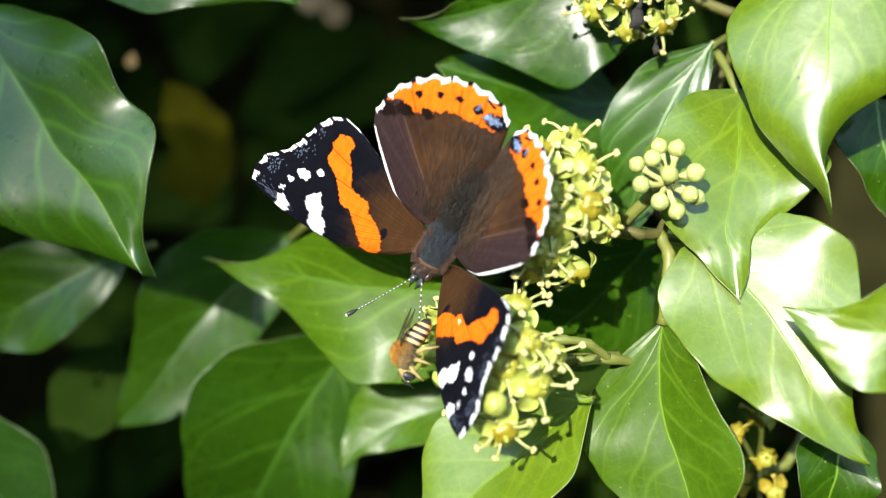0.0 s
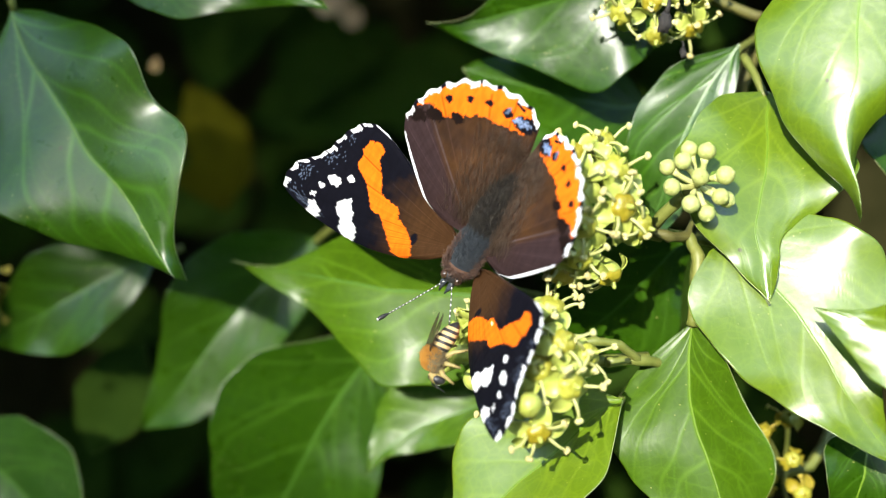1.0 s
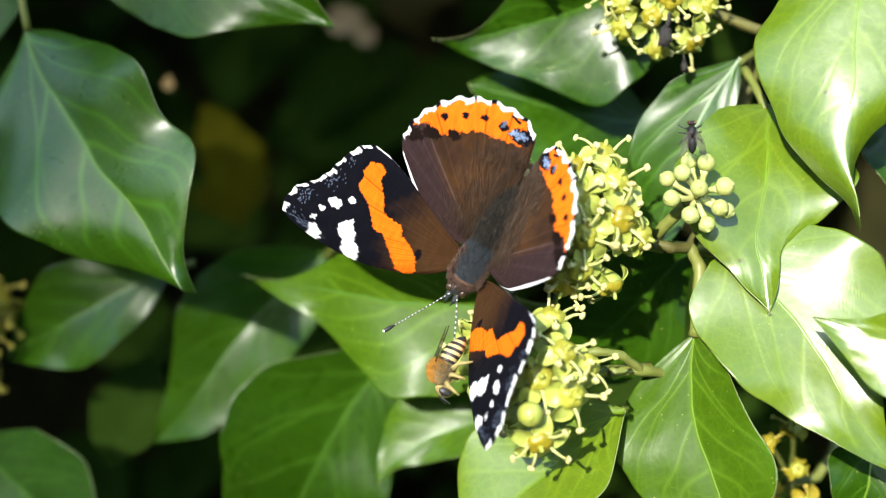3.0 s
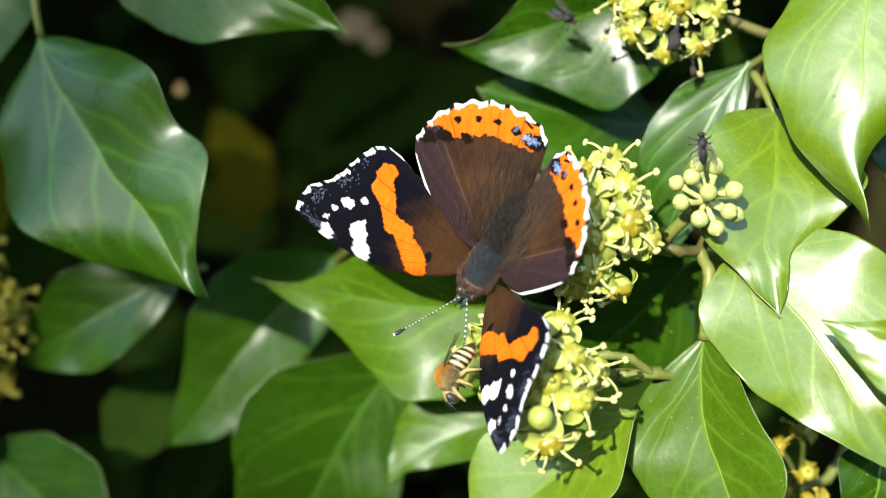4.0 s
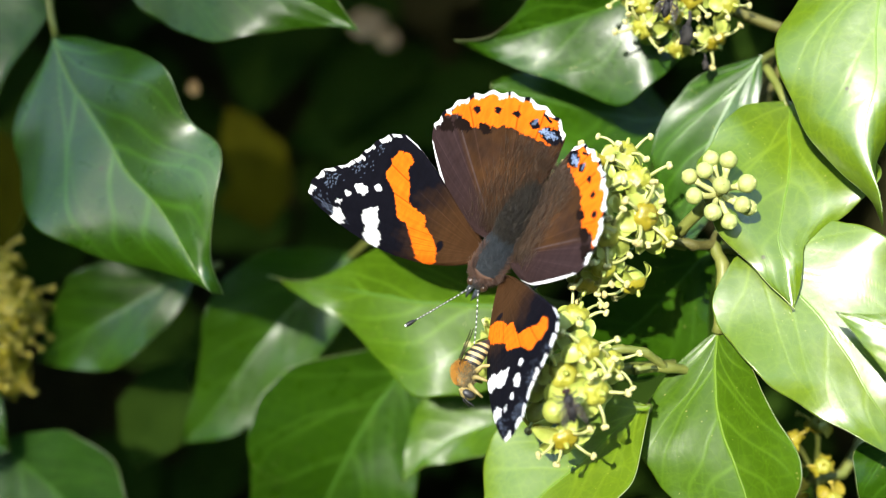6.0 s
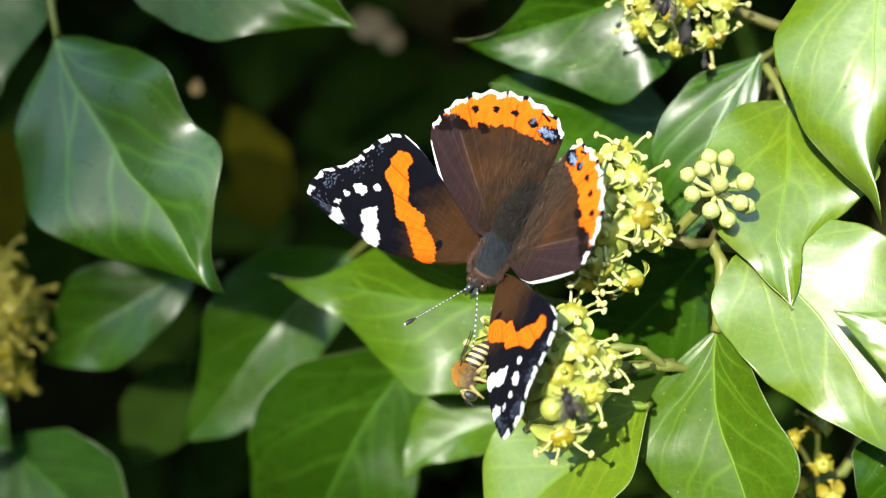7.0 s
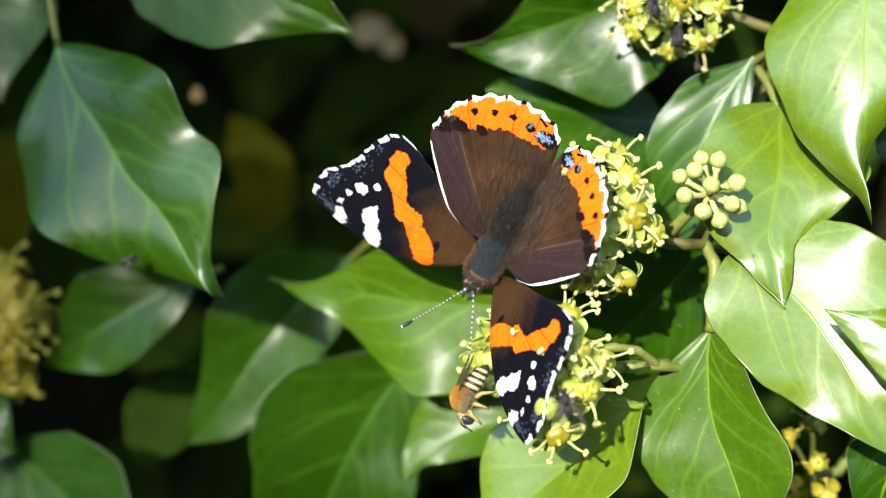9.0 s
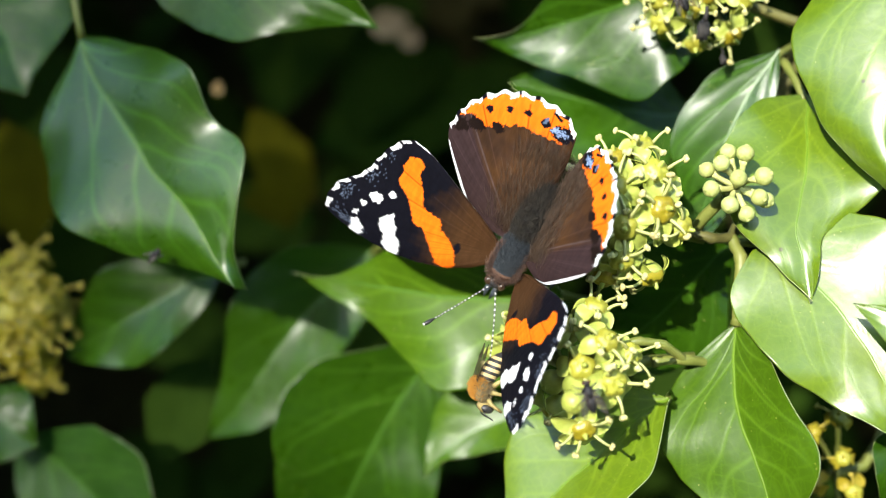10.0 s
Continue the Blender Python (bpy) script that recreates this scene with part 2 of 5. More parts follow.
    # side veins: two pairs fan out from the base, three more leave the midrib; each side has its own spacing
    for way in (-1, 1):
        for n, (s0, reach) in enumerate(((0.0, 0.24), (0.01, 0.62), (0.20, 0.50), (0.42, 0.38), (0.63, 0.27))):
            jit = math.sin(7.1 * n + 3.3 * way + phase * 5)
            s0 = max(0.0, s0 + (0.035 * jit if n > 1 else 0))
            reach = reach * (1 + 0.16 * math.sin(4.7 * n + 2.2 * way + phase * 3))
            power = 1.0 + 0.25 * math.sin(3.1 * n + way + phase)
            out = np.abs(ug)
            sway = 0.008 * np.sin(11 * out + 3 * n + phase)
            strength = (1.0, 1.0, 0.8, 0.7, 0.55)[n]
            thick = 0.0085 + 0.004 * (1 - out)
            side = ug * way >= 0
            near = np.maximum(near, side * strength * np.exp(-(((sg - s0 - reach * out**power - sway) / thick) ** 2)) * (1 - 0.6 * out))
            # finer veins fork off on both sides of it
            for from_, spread, weak in ((0.32, 0.55, 0.42), (0.5, -0.34, 0.36), (0.66, 0.40, 0.32)):
                path = s0 + reach * from_**power + (reach + spread) * np.clip(out - from_, 0, 1) * 0.8
                near = np.maximum(near, side * (out > from_) * weak * np.exp(-(((sg - path) / 0.008) ** 2)) * np.clip(1.15 - out, 0, 1))
    value = blade.data.attributes.new("rib", "FLOAT", "POINT")
    value.data.foreach_set("value", np.concatenate([near, near]).astype(np.float32) * 0.8)

    # the raised midrib
    def strip(ss, uu, width):
        c = surface(ss, uu, 0.012)
        d = np.gradient(c, axis=0)
        d /= np.linalg.norm(d, axis=1, keepdims=True) + 1e-9
        side = np.stack([-d[:, 1], d[:, 0], 0 * d[:, 0]], -1) * width[:, None] / 2
        v = np.concatenate([c - side, c + np.array([0, 0, 0.03]) * (width[:, None] > 0.05), c + side]).reshape(3, -1, 3).transpose(1, 0, 2).reshape(-1, 3) * MM
        return v, grid_faces(len(ss), 3, flip=True)

    t = np.linspace(0, 1, 40)
    rib_mat = veins or vein_pale
    v, f = strip(0.97 * t, 0 * t, 0.55 - 0.45 * t)
    mesh_object("midrib", v, f, rib_mat, root)
    if stalk is not None:
        inv = m.inverted()
        a = inv @ (Vector(stalk) * MM)
        pts = bend(a, (0, 0.0012, -0.0002), (0, 0, 0.0006), 9)
        v, f = tube(pts, [0.0008] * 3 + [0.0007] * 6, 8)
        mesh_object("stalk", v, f, stem_green, root)
    return root

# ---- the hedge behind, and the ground below ----
def sheet(name, x0, x1, z0, z1, y, n, rough, material, kind="structure", label="", category=""):
    """An upright uneven sheet, in millimetres, facing the front of the hedge."""
    v = []
    for i in range(n + 1):
        for j in range(n + 1):
            x, z = x0 + (x1 - x0) * j / n, z0 + (z1 - z0) * i / n
            v.append((x * MM, (y + rough * noise.noise(Vector((x * 0.02, z * 0.02, 3.0)))) * MM, z * MM))
    ob = mesh_object(name, v, grid_faces(n + 1, n + 1), material)
    return tagged(ob, label, category, kind=kind)


# hedge-depth leaves: the shade there is put into this near-black green
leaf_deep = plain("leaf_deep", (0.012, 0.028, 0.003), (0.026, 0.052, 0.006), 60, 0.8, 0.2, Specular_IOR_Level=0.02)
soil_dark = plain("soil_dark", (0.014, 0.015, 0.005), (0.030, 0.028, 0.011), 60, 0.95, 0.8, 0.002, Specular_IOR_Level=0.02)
grass = plain("grass", (0.035, 0.06, 0.012), (0.07, 0.09, 0.025), 3, 0.9, 0.8, 0.05)
# a near-black sheet in place of the shade deep in the hedge
sheet("backdrop", -3100, 3100, -1100, 1300, 350, 40, 18, soil_dark, label="dark sheet standing for the shade inside the ivy hedge", category="hedge")
hedge_far = plain("hedge_far", (0.012, 0.026, 0.007), (0.035, 0.060, 0.014), 4, 0.9, 1.0, 0.05)


def added_hedge_ring(radius, thick, top, count):
    """An unseen hedge ring, added to darken low reflections: inner face, uneven top, outer face."""
    v = []
    for k in range(count):
        a = 2 * math.pi * k / count
        for r, z in ((radius, -1.1), (radius, -0.3), (radius - 0.05, top), (radius + thick, top), (radius + thick, -1.1)):
            p = Vector((r * math.sin(a), r * math.cos(a), z))
            v.append(p + Vector((math.sin(a), math.cos(a), 0.6 if z > 0 else 0.0)) * 0.10 * noise.noise(p * 2.1))
    f = [tuple(((k + dk) % count) * 5 + m + dm for dk, dm in ((0, 0), (1, 0), (1, 1), (0, 1))) for k in range(count) for m in range(4)]
    tagged(mesh_object("wall_far", v, f, hedge_far), "unseen dark hedge ring added to darken low reflections", "hedge", kind="structure")


added_hedge_ring(3.2, 0.45, 0.5, 60)
_g = 12.0
tagged(mesh_object("ground", [(-_g, -_g, -1.1), (_g, -_g, -1.1), (_g, _g, -1.1), (-_g, _g, -1.1)], [(0, 1, 2, 3)], grass, smooth=False),
       "plain grass in front of the hedge", "ground", kind="structure")


def leaf_sprig(rnd, x, y, z, size, turn):
    """A simple pointed leaf for the depth of the hedge: verts and faces in metres."""
    rows, v = 7, []
    for i in range(rows):
        t = i / (rows - 1)
        half = size * 0.40 * math.sin(math.pi * t ** 0.75) ** 0.9 * (1 - 0.25 * t)
        for w in (-1, -0.5, 0, 0.5, 1):
            p = Vector((w * half, size * (t - 0.5), size * (0.05 * abs(w) + 0.06 * math.sin(math.pi * t))))
            v.append(turn @ p + Vector((x, y, z)))
    v += [p + Vector((0, 0.0004, 0)) for p in v]
    n = rows * 5
    f = grid_faces(rows, 5) + grid_faces(rows, 5, n, flip=True)
    return v, f


def hedge_depth(name, label, count, spread, depth, size, material, seed, clear=None):
    """Leaves deep in the hedge, and all round beyond the shoot, as one mass."""
    rnd = random.Random(seed)
    pieces = []
    while len(pieces) < count:
        x, z, y = rnd.uniform(*spread[0]), rnd.uniform(*spread[1]), rnd.uniform(*depth)
        if clear and clear(x, z, y):
            continue
        turn = Euler((radians(90 + rnd.uniform(-45, 25)), 0, 0)).to_matrix() @ Euler((0, radians(rnd.uniform(-35, 35)), radians(180 + rnd.uniform(-70, 70)))).to_matrix()
        pieces.append(leaf_sprig(rnd, x * MM, y * MM, z * MM, rnd.uniform(*size) * MM, turn))
    v, f, _ = join(*pieces)
    return tagged(mesh_object(name, v, f, material), label, "hedge", kind="stuff")


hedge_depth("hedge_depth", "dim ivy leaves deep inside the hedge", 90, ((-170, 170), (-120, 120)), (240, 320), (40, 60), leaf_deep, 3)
# the hedge goes on unseen all round, added to keep light off its depth
hedge_depth("hedge_around", "ivy leaves added out of view round the flowering shoot", 2400, ((-560, 560), (-420, 480)), (-10, 300), (42, 66), leaf_mature, 5,
            lambda x, z, y: abs(x) < 118 + 0.42 * max(y, 0) and abs(z) < 78 + 0.30 * max(y, 0))


def shade_tree(distance, edge, count, seed):
    """An unseen tree, added between the sun and the shaded side of the hedge."""
    rnd = random.Random(seed)
    root = new("tree")
    tagged(root, "unseen tree added to shade the left of the hedge", "tree")
    side = Vector((-SUN_DIR.y, SUN_DIR.x, 0)).normalized()
    mid = SUN_DIR * distance
    foot = mid - side * 0.9
    trunk = [Vector((foot.x, foot.y, -1.1)), Vector((foot.x + 0.04, foot.y, 0.2)), Vector((foot.x, foot.y + 0.03, 1.4)), Vector((foot.x + 0.02, foot.y, 2.6)), Vector((foot.x, foot.y, 3.4))]
    pieces = [tube(trunk, [0.09, 0.075, 0.06, 0.04, 0.015], 10)]
    for k in range(9):
        a = trunk[1].lerp(trunk[4], 0.15 + 0.09 * k)
        b = a + side * rnd.uniform(0.25, 0.75) * (1 if k % 2 else -1) + Vector((0, 0, rnd.uniform(0.2, 0.6))) + SUN_DIR * rnd.uniform(-0.3, 0.3)
        pieces.append(tube(bend(a, b, (0, 0, 0.06), 6), [0.03, 0.026, 0.02, 0.015, 0.01, 0.006], 7))
    v, f, _ = join(*pieces)
    mesh_object("trunk", v, f, bark, root)
    pieces = []
    for _k in range(count):
        u = edge - 1.75 * rnd.random()
        w = rnd.uniform(-1.2, 1.3)
        p = mid + side * u + Vector((0, 0, w)) + SUN_DIR * rnd.uniform(-0.3, 0.3)
        turn = Euler((rnd.uniform(0, 6.3), rnd.uniform(0, 6.3), rnd.uniform(0, 6.3))).to_matrix()
        pieces.append(leaf_sprig(rnd, p.x, p.y, p.z, rnd.uniform(0.05, 0.08), turn))
    v, f, _ = join(*pieces)
    mesh_object("crown", v, f, leaf_deep, root)
    return root


shade_tree(6.0, -0.036, 6500, 40)


def dead_leaf(label, centre, size, turn, material):
    """A dry curled scrap deep in the hedge."""
    v, f = leaf_sprig(random.Random(2), 0, 0, 0, size * MM, Euler([radians(a) for a in turn]).to_matrix())
    ob = mesh_object("dead_leaf", v, f, material)
    ob.location = Vector(centre) * MM
    return tagged(ob, label, "leaf")


dry_pink = plain("dry_pink", (0.36, 0.24, 0.12), (0.46, 0.33, 0.19), 120, 0.8, Specular_IOR_Level=0.1)
dry_ochre = plain("dry_ochre", (0.28, 0.17, 0.05), (0.4, 0.27, 0.1), 200, 0.7)
dead_leaf("pale pinkish dead leaf deep in the hedge", (-23.5, 165.0, 70.5), 13, (95, 75, 0), dry_pink)
dead_leaf("pale dead leaf scrap deep in the hedge", (-18.5, 167.0, 66.5), 10, (85, -50, 10), dry_pink)
dead_leaf("small ochre dead leaf scrap", (-59.5, 75.0, 38.5), 4, (95, 10, 10), dry_ochre)

# the leaves of the sunlit shoot and of the hedge behind it
ivy_leaf((-75.2, 19.1, 41.6), (-41.4, -0.5, -7.8), (-0.37, -0.92, 0.09),
         (0.0, 7.5, 15.3, 20.7, 21.8, 19.6, 14.8, 7.8, 3.0), (0.0, 3.8, 8.2, 13.6, 16.8, 14.8, 16.4, 9.0, 2.6),
         leaf_glossy, "large dark green glossy ivy leaf with pale veins", (-76.2, 18.0, 55.5), fold=0.16, bowl=-3.0, wave=1.8, arch=0.9, curl=-0.9, phase=0.4)
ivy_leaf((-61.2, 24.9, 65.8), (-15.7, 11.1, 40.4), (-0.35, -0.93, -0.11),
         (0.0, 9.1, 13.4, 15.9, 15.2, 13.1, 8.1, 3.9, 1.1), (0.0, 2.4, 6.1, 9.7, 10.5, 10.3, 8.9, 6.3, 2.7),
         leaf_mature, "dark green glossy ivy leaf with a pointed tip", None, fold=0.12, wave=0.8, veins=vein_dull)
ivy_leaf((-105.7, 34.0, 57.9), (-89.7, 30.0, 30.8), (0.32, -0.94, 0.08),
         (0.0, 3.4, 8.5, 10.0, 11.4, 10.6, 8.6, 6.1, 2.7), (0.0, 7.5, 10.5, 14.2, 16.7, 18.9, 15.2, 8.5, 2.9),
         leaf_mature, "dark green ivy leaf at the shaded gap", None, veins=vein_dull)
ivy_leaf((46.1, 5.3, 49.7), (2.0, 15.7, 39.3), (-0.14, -0.93, -0.35),
         (0.0, 4.1, 10.3, 13.8, 13.2, 7.9, 2.6, -0.3, -0.5), (10.2, 11.2, 13.5, 16.6, 18.0, 13.7, 9.5, 6.1, 2.9),
         leaf_mature, "green ivy leaf with a drawn-out tip below the flower heads", (54.9, 14.0, 53.3), fold=0.24, wave=1.2, arch=2.0, phase=2.0, veins=vein_dull)
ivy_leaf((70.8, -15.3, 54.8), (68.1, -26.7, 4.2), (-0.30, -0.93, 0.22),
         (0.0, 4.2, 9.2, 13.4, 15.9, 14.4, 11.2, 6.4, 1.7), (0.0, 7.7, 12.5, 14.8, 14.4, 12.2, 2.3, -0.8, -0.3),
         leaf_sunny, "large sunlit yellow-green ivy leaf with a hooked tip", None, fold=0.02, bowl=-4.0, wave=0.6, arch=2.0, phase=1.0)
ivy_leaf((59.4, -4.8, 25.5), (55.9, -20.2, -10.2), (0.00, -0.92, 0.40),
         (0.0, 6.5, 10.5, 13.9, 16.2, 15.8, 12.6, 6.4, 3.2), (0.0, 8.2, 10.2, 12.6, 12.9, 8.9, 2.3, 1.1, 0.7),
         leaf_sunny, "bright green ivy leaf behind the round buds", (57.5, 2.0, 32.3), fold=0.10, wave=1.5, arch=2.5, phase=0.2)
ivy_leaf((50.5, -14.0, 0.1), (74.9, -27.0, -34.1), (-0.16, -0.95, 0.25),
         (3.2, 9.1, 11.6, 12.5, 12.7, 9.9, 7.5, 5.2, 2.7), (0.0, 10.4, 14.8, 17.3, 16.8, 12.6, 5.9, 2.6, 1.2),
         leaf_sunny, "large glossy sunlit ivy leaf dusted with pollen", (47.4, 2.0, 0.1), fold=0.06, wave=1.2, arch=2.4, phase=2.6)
ivy_leaf((82.0, -36.8, -14.4), (59.2, -31.2, -9.6), (-0.23, -0.97, 0.03),
         (0.0, 2.4, 6.1, 9.6, 7.0, 3.5, 1.4, 0.6, 0.2), (0.0, 7.0, 8.1, 9.0, 9.2, 8.6, 6.2, 3.6, 1.6),
         leaf_sunny, "pale sunlit ivy leaf overlapping a larger one", None, fold=0.10, wave=0.8, arch=1.5)
ivy_leaf((45.9, -11.6, -13.6), (50.7, -20.4, -47.3), (-0.61, -0.78, 0.12),
         (0.0, 3.9, 9.1, 13.6, 15.6, 15.5, 13.2, 9.7, 5.2), (0.0, 1.7, 3.8, 6.4, 8.1, 9.6, 10.8, 8.8, 4.7),
         leaf_mid, "broad green ivy leaf with a straight pale midrib", (49.4, 1.0, -3.9), fold=0.14, wave=0.7, arch=2.0, phase=1.2)
ivy_leaf((34.5, -12.2, -26.3), (6.3, -9.8, -54.2), (-0.54, -0.68, 0.49),
         (0.0, 4.6, 9.1, 11.5, 13.4, 14.5, 13.1, 7.9, 3.4), (0.0, 2.4, 6.0, 10.3, 11.2, 10.8, 8.9, 6.6, 2.9),
         leaf_sunny, "bright green ivy leaf under the open flowers", (42.4, 10.0, -25.0), fold=0.12, wave=0.8, arch=2.0)
ivy_leaf((17.9, 4.3, -9.1), (-34.5, 24.7, -5.3), (-0.37, -0.92, -0.12),
         (0.0, 5.1, 9.4, 10.5, 9.5, 7.5, 3.2, 0.1, -0.2), (11.0, 14.8, 17.1, 18.3, 18.8, 13.8, 7.0, 3.7, 1.6),
         leaf_mid, "wide green ivy leaf with a long drawn-out tip", (23.8, 12.0, -11.0), fold=0.10, wave=1.4, arch=2.0, phase=0.9, veins=vein_dull)
ivy_leaf((17.3, 23.8, -30.4), (-8.1, 24.2, -46.0), (-0.20, -0.93, 0.30),
         (0.0, 2.3, 5.7, 7.9, 10.0, 11.1, 10.0, 6.8, 3.3), (0.0, 2.4, 6.1, 6.0, 4.7, 3.0, 1.4, -0.1, -0.0),
         leaf_mid, "small green ivy leaf with a down-curved tip", (23.4, 18.0, -26.9), fold=0.12, wave=0.8, veins=vein_dull)
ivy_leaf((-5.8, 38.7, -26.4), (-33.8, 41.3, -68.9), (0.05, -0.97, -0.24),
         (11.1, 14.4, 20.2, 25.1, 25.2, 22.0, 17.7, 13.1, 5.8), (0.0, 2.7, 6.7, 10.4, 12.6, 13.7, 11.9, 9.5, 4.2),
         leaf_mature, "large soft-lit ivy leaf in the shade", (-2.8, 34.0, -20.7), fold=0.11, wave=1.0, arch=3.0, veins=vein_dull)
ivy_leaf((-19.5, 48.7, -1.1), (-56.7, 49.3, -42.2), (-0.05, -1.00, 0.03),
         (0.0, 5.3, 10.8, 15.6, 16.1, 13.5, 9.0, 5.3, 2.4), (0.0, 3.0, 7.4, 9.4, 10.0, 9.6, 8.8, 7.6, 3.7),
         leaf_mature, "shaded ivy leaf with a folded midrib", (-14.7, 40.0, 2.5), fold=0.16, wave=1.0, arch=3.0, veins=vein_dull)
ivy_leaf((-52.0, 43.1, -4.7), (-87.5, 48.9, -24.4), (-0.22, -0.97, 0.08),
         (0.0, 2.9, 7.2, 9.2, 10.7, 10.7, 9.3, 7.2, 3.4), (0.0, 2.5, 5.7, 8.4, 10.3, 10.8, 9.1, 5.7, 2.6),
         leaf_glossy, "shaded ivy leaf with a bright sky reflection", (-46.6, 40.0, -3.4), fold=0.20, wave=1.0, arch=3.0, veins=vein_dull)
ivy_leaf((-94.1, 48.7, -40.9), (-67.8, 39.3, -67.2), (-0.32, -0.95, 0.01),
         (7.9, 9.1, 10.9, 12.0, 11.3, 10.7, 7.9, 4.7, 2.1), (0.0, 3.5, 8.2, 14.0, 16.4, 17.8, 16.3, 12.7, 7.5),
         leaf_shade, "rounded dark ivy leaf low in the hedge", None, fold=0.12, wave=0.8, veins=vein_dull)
ivy_leaf((-108.7, 44.0, -31.1), (-91.2, 40.0, -42.5), (-0.02, -0.95, 0.30),
         (0.0, 0.9, 2.3, 4.3, 6.3, 6.7, 7.1, 6.9, 3.1), (0.0, 1.1, 2.7, 4.9, 6.9, 8.5, 6.8, 4.6, 2.0),
         leaf_mature, "dark ivy leaf low in the hedge", None, veins=vein_dull)
# blade and midrib are coloured dark to stand for the shade
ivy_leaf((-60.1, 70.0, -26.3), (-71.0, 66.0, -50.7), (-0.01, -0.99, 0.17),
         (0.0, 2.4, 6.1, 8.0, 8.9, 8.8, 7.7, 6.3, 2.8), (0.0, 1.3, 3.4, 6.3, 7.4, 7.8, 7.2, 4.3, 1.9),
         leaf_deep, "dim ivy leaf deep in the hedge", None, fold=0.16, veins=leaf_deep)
ivy_leaf((-63.3, 140.0, 41.4), (-51.5, 138.0, 5.1), (0.01, -1.00, 0.06),
         (0.0, 1.0, 2.5, 4.7, 4.7, 4.6, 10.6, 7.7, 3.4), (0.0, 2.7, 6.7, 9.6, 12.6, 12.5, 11.8, 9.6, 4.3),
         leaf_yellow, "yellowing ivy leaf deep in the hedge", None, fold=0.05, wave=0.5, veins=leaf_yellow)
ivy_leaf((-120.7, 100.0, 33.5), (-112.4, 98.0, -1.5), (0.10, -0.99, 0.08),
         (0.0, 3.0, 7.0, 10.5, 12.0, 11.0, 8.6, 5.5, 2.4), (0.0, 2.6, 6.4, 9.6, 11.2, 11.6, 9.0, 5.2, 2.2),
         leaf_yellow, "yellowing ivy leaf behind the dark ones", None, fold=0.05, wave=0.5, veins=leaf_yellow)
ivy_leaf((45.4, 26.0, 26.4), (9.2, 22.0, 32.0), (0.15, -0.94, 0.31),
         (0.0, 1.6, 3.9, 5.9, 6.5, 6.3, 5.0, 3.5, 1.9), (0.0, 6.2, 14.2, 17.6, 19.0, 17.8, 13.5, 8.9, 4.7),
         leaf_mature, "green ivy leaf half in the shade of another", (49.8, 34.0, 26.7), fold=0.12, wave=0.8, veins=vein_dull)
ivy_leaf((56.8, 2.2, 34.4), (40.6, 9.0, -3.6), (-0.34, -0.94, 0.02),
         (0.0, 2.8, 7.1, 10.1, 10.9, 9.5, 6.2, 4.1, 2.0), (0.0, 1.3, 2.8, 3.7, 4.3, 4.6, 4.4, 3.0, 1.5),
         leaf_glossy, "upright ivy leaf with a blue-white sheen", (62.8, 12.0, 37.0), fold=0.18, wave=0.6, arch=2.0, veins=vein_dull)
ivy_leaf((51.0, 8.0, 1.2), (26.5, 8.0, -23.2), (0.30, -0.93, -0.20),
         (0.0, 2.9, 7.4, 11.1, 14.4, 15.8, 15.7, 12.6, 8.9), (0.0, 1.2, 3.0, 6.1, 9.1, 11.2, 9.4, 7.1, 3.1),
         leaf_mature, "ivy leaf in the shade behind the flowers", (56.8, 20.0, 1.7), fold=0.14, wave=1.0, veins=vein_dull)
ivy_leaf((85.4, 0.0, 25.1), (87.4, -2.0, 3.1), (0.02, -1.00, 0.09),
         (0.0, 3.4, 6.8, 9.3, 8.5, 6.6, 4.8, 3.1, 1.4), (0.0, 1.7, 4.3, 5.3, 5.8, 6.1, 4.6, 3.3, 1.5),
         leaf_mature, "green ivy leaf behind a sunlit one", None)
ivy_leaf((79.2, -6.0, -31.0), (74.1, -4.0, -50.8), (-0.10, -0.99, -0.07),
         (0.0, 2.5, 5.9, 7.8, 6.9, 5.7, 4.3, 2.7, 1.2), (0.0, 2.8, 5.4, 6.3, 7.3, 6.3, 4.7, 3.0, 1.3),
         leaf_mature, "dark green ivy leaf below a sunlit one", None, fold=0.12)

# ---- ivy flower heads ----
FLOWER_MESHES = {}


# how far the petals bend back (degrees), the share of petals and of stamens that are left, how far the stamens rise (degrees)
FLOWER_KINDS = {0: ((5, 55), 1.0, 0.7, (5, 55)), 1: ((35, 85), 1.0, 0.6, (10, 60)), 2: ((50, 100), 0.8, 0.4, (-20, 40)),
                3: ((50, 110), 0.8, 0.5, (0, 50)), 4: ((-55, -15), 1.0, 0.6, (40, 75)), 5: ((80, 120), 0.5, 0.2, (-30, 20))}


